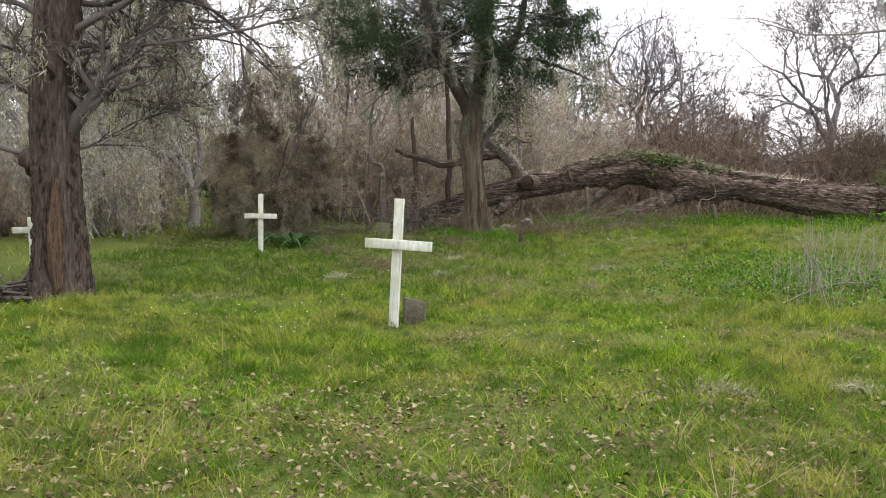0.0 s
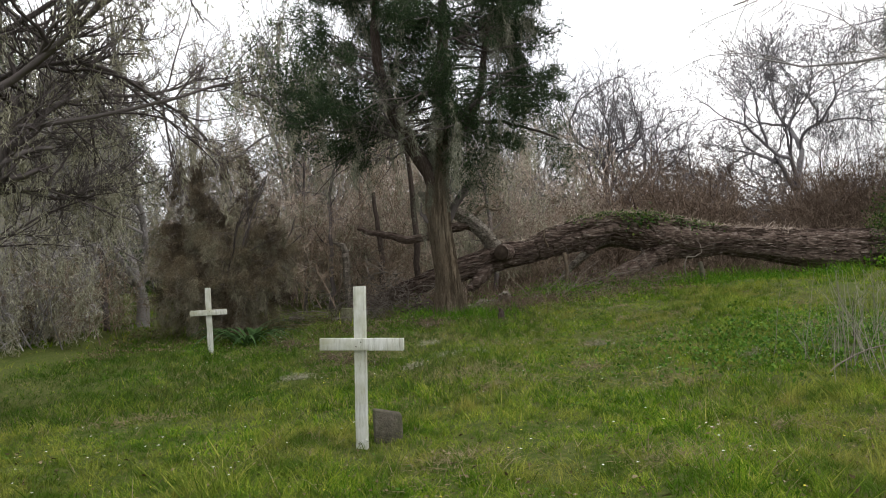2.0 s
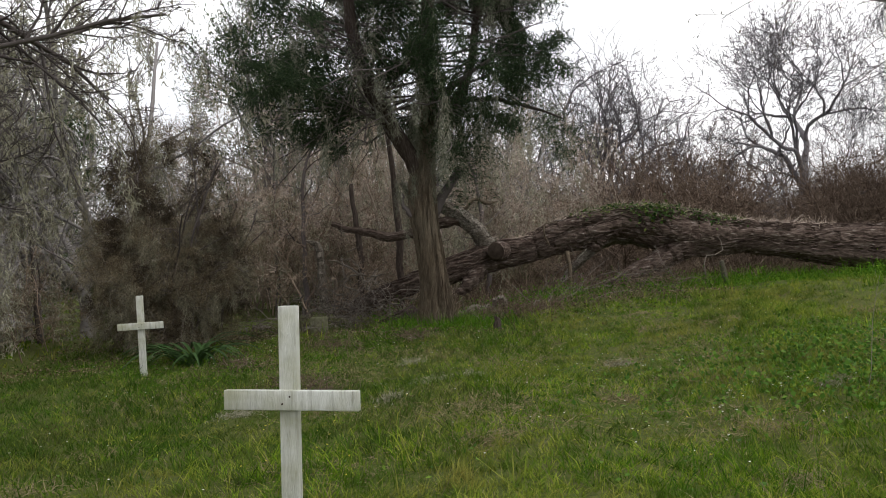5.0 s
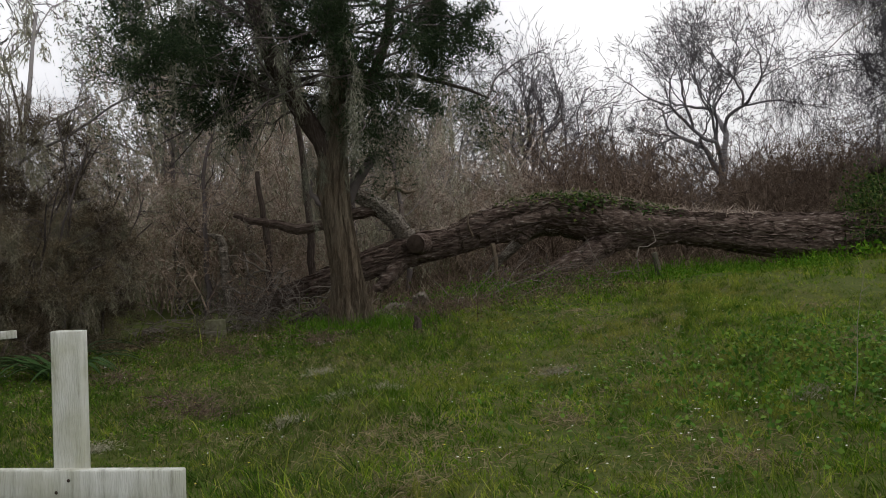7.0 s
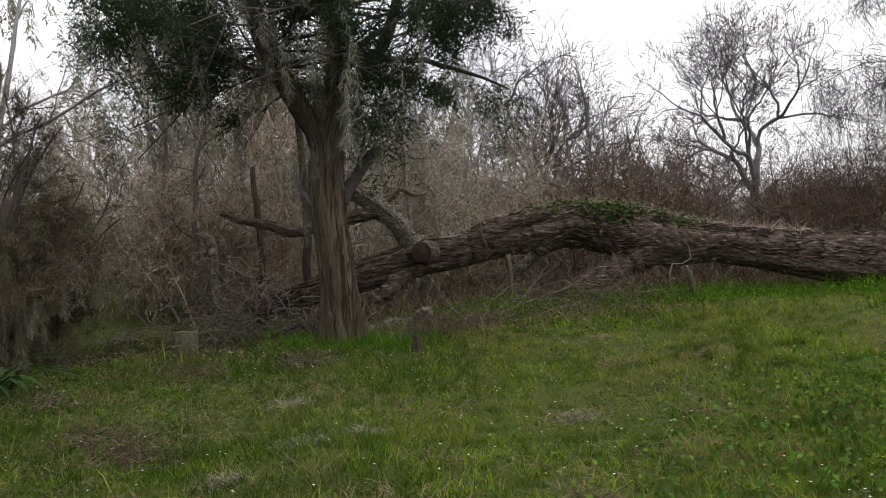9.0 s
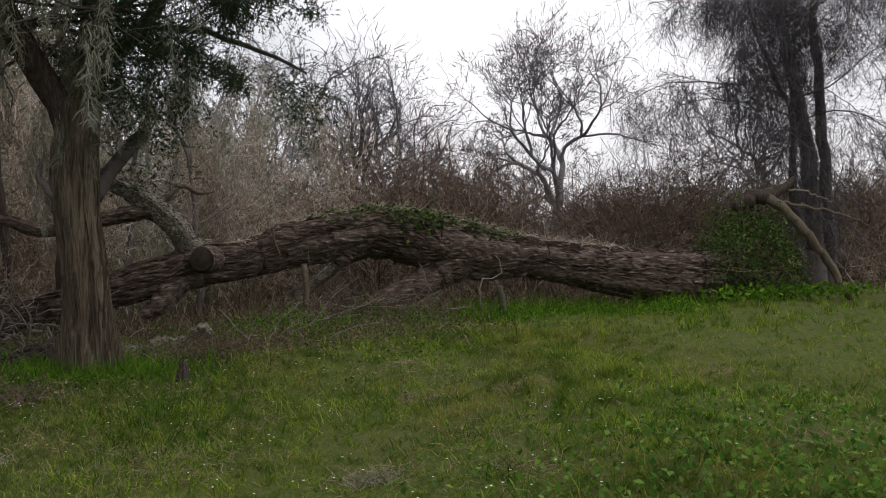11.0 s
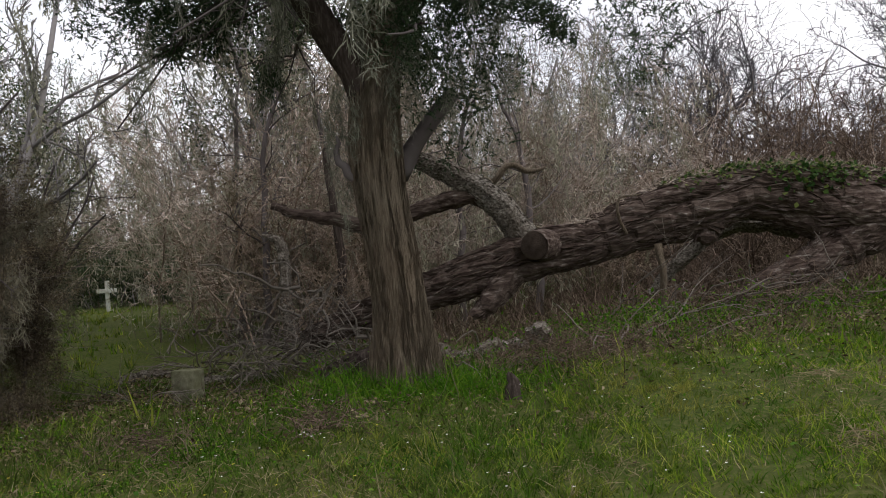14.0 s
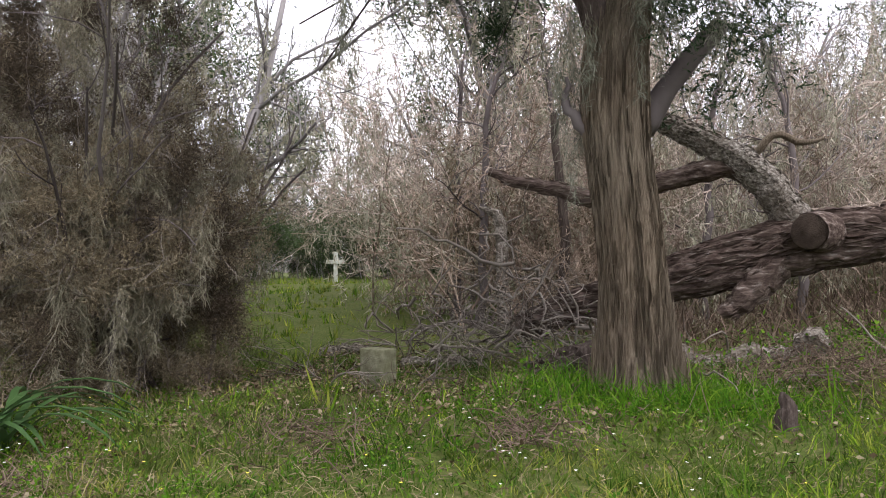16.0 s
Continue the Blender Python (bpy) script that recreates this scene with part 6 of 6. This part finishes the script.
def build_weeds():
    # dry stalks to the right of the lawn
    for x, y, n in ((4.6, 10.3, 34), (5.3, 10.8, 34), (4.3, 9.3, 16), (6.2, 11.4, 26)):
        g = Geo()
        S = np.stack([rng.normal(0, 0.34, n), rng.normal(0, 0.34, n), np.full(n, -0.03)], 1)
        P = bend_lines(S, np.array([0, 0, 1.0]) + rng.normal(size=(n, 3)) * 0.16, rng.uniform(0.3, 1.1, n), 6, 0.02, 0.08)
        strands(g, P, 0.0045 * np.linspace(1, 0.4, 6), 3)
        C, D, u = along(P, 5)
        strands(g, bend_lines(C, side_dirs(D, 0.7), rng.uniform(0.06, 0.25, len(C)), 3, 0, 0.15), 0.002 * np.array([1, 0.8, 0.4]), 2)
        single("dry_weed_stalks", g, M_STALK, (x, y, gz(x, y)), "thin upright grey-straw dead weed stalks", "weeds", "dry weeds", "stuff")
    # leafy bed on the bank
    g = Geo()
    n = 5200
    x, y = rng.normal(5.2, 1.3, n), rng.normal(11.6, 1.1, n)
    C = np.stack([x, y, ground_z(x, y) + rng.uniform(0.02, 0.16, n)], 1)
    flakes(g, C, rng.normal(size=(n, 3)) + np.array([0, 0, 0.3]), rng.uniform(0.03, 0.07, n), rng.uniform(0.025, 0.05, n), up=np.array([0, 0, 1.0]) + rng.normal(size=(n, 3)) * 0.4, fold=0.15)
    single("leafy_weeds", g, M_WEED, (0, 0, 0), "bed of low bright green broad-leaved weeds", "weeds", kind="stuff")
    g = Geo()
    n = 5000
    x, y = rng.uniform(-4, 10, n), rng.uniform(3, 19, n)
    k = (bare_patch(1.4 * x, 1.2 * y) > 0.6) & (rng.uniform(size=n) < 0.75)
    x, y = x[k], y[k]
    n = len(x)
    C = np.stack([x, y, ground_z(x, y) + rng.uniform(0.01, 0.06, n)], 1)
    flakes(g, C, rng.normal(size=(n, 3)) * np.array([1, 1, 0.3]), rng.uniform(0.02, 0.05, n), rng.uniform(0.015, 0.035, n), up=np.array([0, 0, 1.0]) + rng.normal(size=(n, 3)) * 0.3, fold=0.1)
    single("clover_leaves", g, M_WEED, (0, 0, 0), "small green clover and weed leaves in the lawn", "weeds", kind="stuff")
    g = Geo()
    m, k = 150, 70
    cx, cy, cr = rng.normal(-0.6, 2.0, m), rng.normal(16.5, 1.0, m), rng.uniform(0.06, 0.22, m)
    # over half the clumps crowd the left lawn, darkening it for the shrub's shade
    cx[:85], cy[:85] = rng.normal(-2.7, 1.0, 85), rng.normal(15.2, 1.3, 85)
    x, y = np.repeat(cx, k) + rng.normal(size=m * k) * np.repeat(cr, k), np.repeat(cy, k) + rng.normal(size=m * k) * np.repeat(cr, k)
    n = len(x)
    C = np.stack([x, y, ground_z(x, y) + rng.uniform(0.005, 0.1, n)], 1)
    flakes(g, C, rng.normal(size=(n, 3)) + np.array([0, 0, 0.8]), rng.uniform(0.015, 0.045, n), rng.uniform(0.006, 0.016, n), up=np.array([0, 0, 1.0]) + rng.normal(size=(n, 3)) * 0.5, fold=0.15)
    single("low_weeds", g, M_LUSH, (0, 0, 0), "dark green low weeds in clumps near the thicket", "weeds", kind="stuff")
    g = Geo()
    m, k = 170, 60
    cx, cy, cr = rng.uniform(-0.5, 9.5, m), rng.normal(20.4, 0.75, m), rng.uniform(0.08, 0.28, m)
    x, y = np.repeat(cx, k) + rng.normal(size=m * k) * np.repeat(cr, k), np.repeat(cy, k) + rng.normal(size=m * k) * np.repeat(cr, k)
    n = len(x)
    C = np.stack([x, y, ground_z(x, y) + rng.gamma(1.6, 0.06, n)], 1)
    flakes(g, C, rng.normal(size=(n, 3)) + np.array([0, 0, 0.5]), rng.uniform(0.025, 0.07, n), rng.uniform(0.012, 0.034, n), up=np.array([0, 0, 1.0]) + rng.normal(size=(n, 3)) * 0.5, fold=0.15)
    single("undergrowth_weeds", g, M_LUSH, (0, 0, 0), "dark green leafy weeds under the fallen log", "weeds", kind="stuff")
    # rank green and dead grass under the log
    g = Geo()
    n = 3600
    x, y = rng.uniform(4.8, 12, n), rng.normal(21.1, 0.6, n)
    k = bare_patch(1.7 * x + 2, 1.9 * y) > 0.42
    x, y = x[k], y[k]
    n = len(x)
    S = np.stack([x, y, ground_z(x, y)], 1)
    strands(g, bend_lines(S, np.array([0, 0, 1.0]) + rng.normal(size=(n, 3)) * 0.35, rng.uniform(0.1, 0.4, n), 4, 0.15, 0.12), 0.007 * np.array([1, 0.9, 0.6, 0.1]), 2)
    single("rank_grass", g, M_LUSH, (0, 0, 0), "rank green grass under the fallen log", "grass", kind="stuff")
    g = Geo()
    n = 4200
    x, y = np.concatenate([rng.uniform(-0.9, 5.2, n // 2), rng.normal(2.6, 1.3, n - n // 2)]), np.concatenate([rng.normal(19.6, 0.9, n // 2), rng.normal(19.6, 0.6, n - n // 2)])
    S = np.stack([x, y, ground_z(x, y)], 1)
    strands(g, bend_lines(S, np.array([0, 0, 0.8]) + rng.normal(size=(n, 3)) * 0.8, rng.uniform(0.08, 0.36, n), 5, 0.12, 0.25), 0.0035 * np.array([1, 0.9, 0.7, 0.5, 0.2]), 2)
    n = 2600
    x, y = rng.normal(-1.5, 1.5, n), rng.normal(18.0, 0.8, n)
    k = bare_patch(2.1 * x, 2.3 * y) > 0.45
    S = np.stack([x, y, ground_z(x, y)], 1)[k]
    strands(g, bend_lines(S, np.array([0, 0, 0.35]) + rng.normal(size=S.shape) * 0.8, rng.uniform(0.06, 0.3, len(S)), 5, 0.1, 0.3), 0.003 * np.array([1, 0.9, 0.7, 0.5, 0.2]), 2)
    n = 9000
    x, y = rng.uniform(-1.5, 14, n), rng.uniform(22.2, 27, n)
    S = np.stack([x, y, ground_z(x, y)], 1)
    strands(g, bend_lines(S, np.array([0, 0, 0.8]) + rng.normal(size=(n, 3)) * 0.6, rng.uniform(0.2, 0.9, n), 5, 0.08, 0.2), 0.007 * np.array([1, 0.9, 0.7, 0.5, 0.2]), 2)
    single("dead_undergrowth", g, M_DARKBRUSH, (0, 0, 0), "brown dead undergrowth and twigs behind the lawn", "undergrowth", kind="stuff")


build_weeds()


def build_overhang():
    """A budding branch reaching over the lawn from a tree on the right."""
    at = (8.2, 9.0, gz(8.2, 9.0))
    t = thing("budding_tree", at, "slim leafless tree reaching budding twigs over the lawn", "tree")
    g = Geo()
    p, r = curve_pts([(0, 0, -0.2, 0.14), (-0.1, 0.1, 1.5, 0.11), (-0.3, 0.3, 3.2, 0.09), (-0.4, 0.5, 5.5, 0.05), (-0.3, 0.5, 7.5, 0.01)], 18, 0.02)
    tube(g, p, r, 10, rough=0.03)
    part("trunk", g, M_TWIGGREY, t)
    S = np.array([(-0.2, 0.2, 2.4), (-0.3, 0.3, 3.1), (-0.35, 0.35, 3.6), (-0.4, 0.45, 4.3), (-0.4, 0.5, 5.0), (-0.35, 0.4, 4.0)])
    D = np.array([(-1, 0.3, 0.22), (-1, 0.15, 0.12), (-1, 0.45, 0.1), (-1, 0.0, 0.05), (-1, 0.3, -0.02), (-0.7, 1, 0.1)], float)
    lv = limbs(S, D, np.array([3.4, 4.3, 4.0, 4.5, 4.4, 1.6]), np.full(6, 0.03), 3, (10, 7, 4), 0.4, 0.8, 0.14, 0.0, 9)
    g = Geo()
    for k, (P, R) in enumerate(lv):
        strands(g, P, np.maximum(R, 0.0022), (6, 4, 3, 2)[k])
    part("branches", g, M_TWIGGREY, t)
    C = lv[3][0][:, -1]
    C = C[rng.permutation(len(C))[:1300]]
    f = Geo()
    flakes(f, C, rng.normal(size=C.shape) + np.array([0, 0, -0.5]), 0.035, 0.014)
    part("buds", f, M_BUD, t, "small brown buds and catkins")


build_overhang()


def build_shed():
    t = thing("low_shed", (24.2, 60.0, gz(24.2, 60)), "low dark shed with a pale flat roof, half hidden by brush", "shed", turn=8)
    g = Geo()
    box(g, 2.6, 2.6, 2.3, (0, 0, 1.15), 0.03)
    part("wall", g, M_SHEDDARK, t)
    g = Geo()
    box(g, 3.0, 3.2, 0.42, (0, 0, 2.5), 0.03)
    part("roof", g, M_SHED, t, "pale flat roof")


build_shed()
build_litter()
build_flowers()
build_grass()
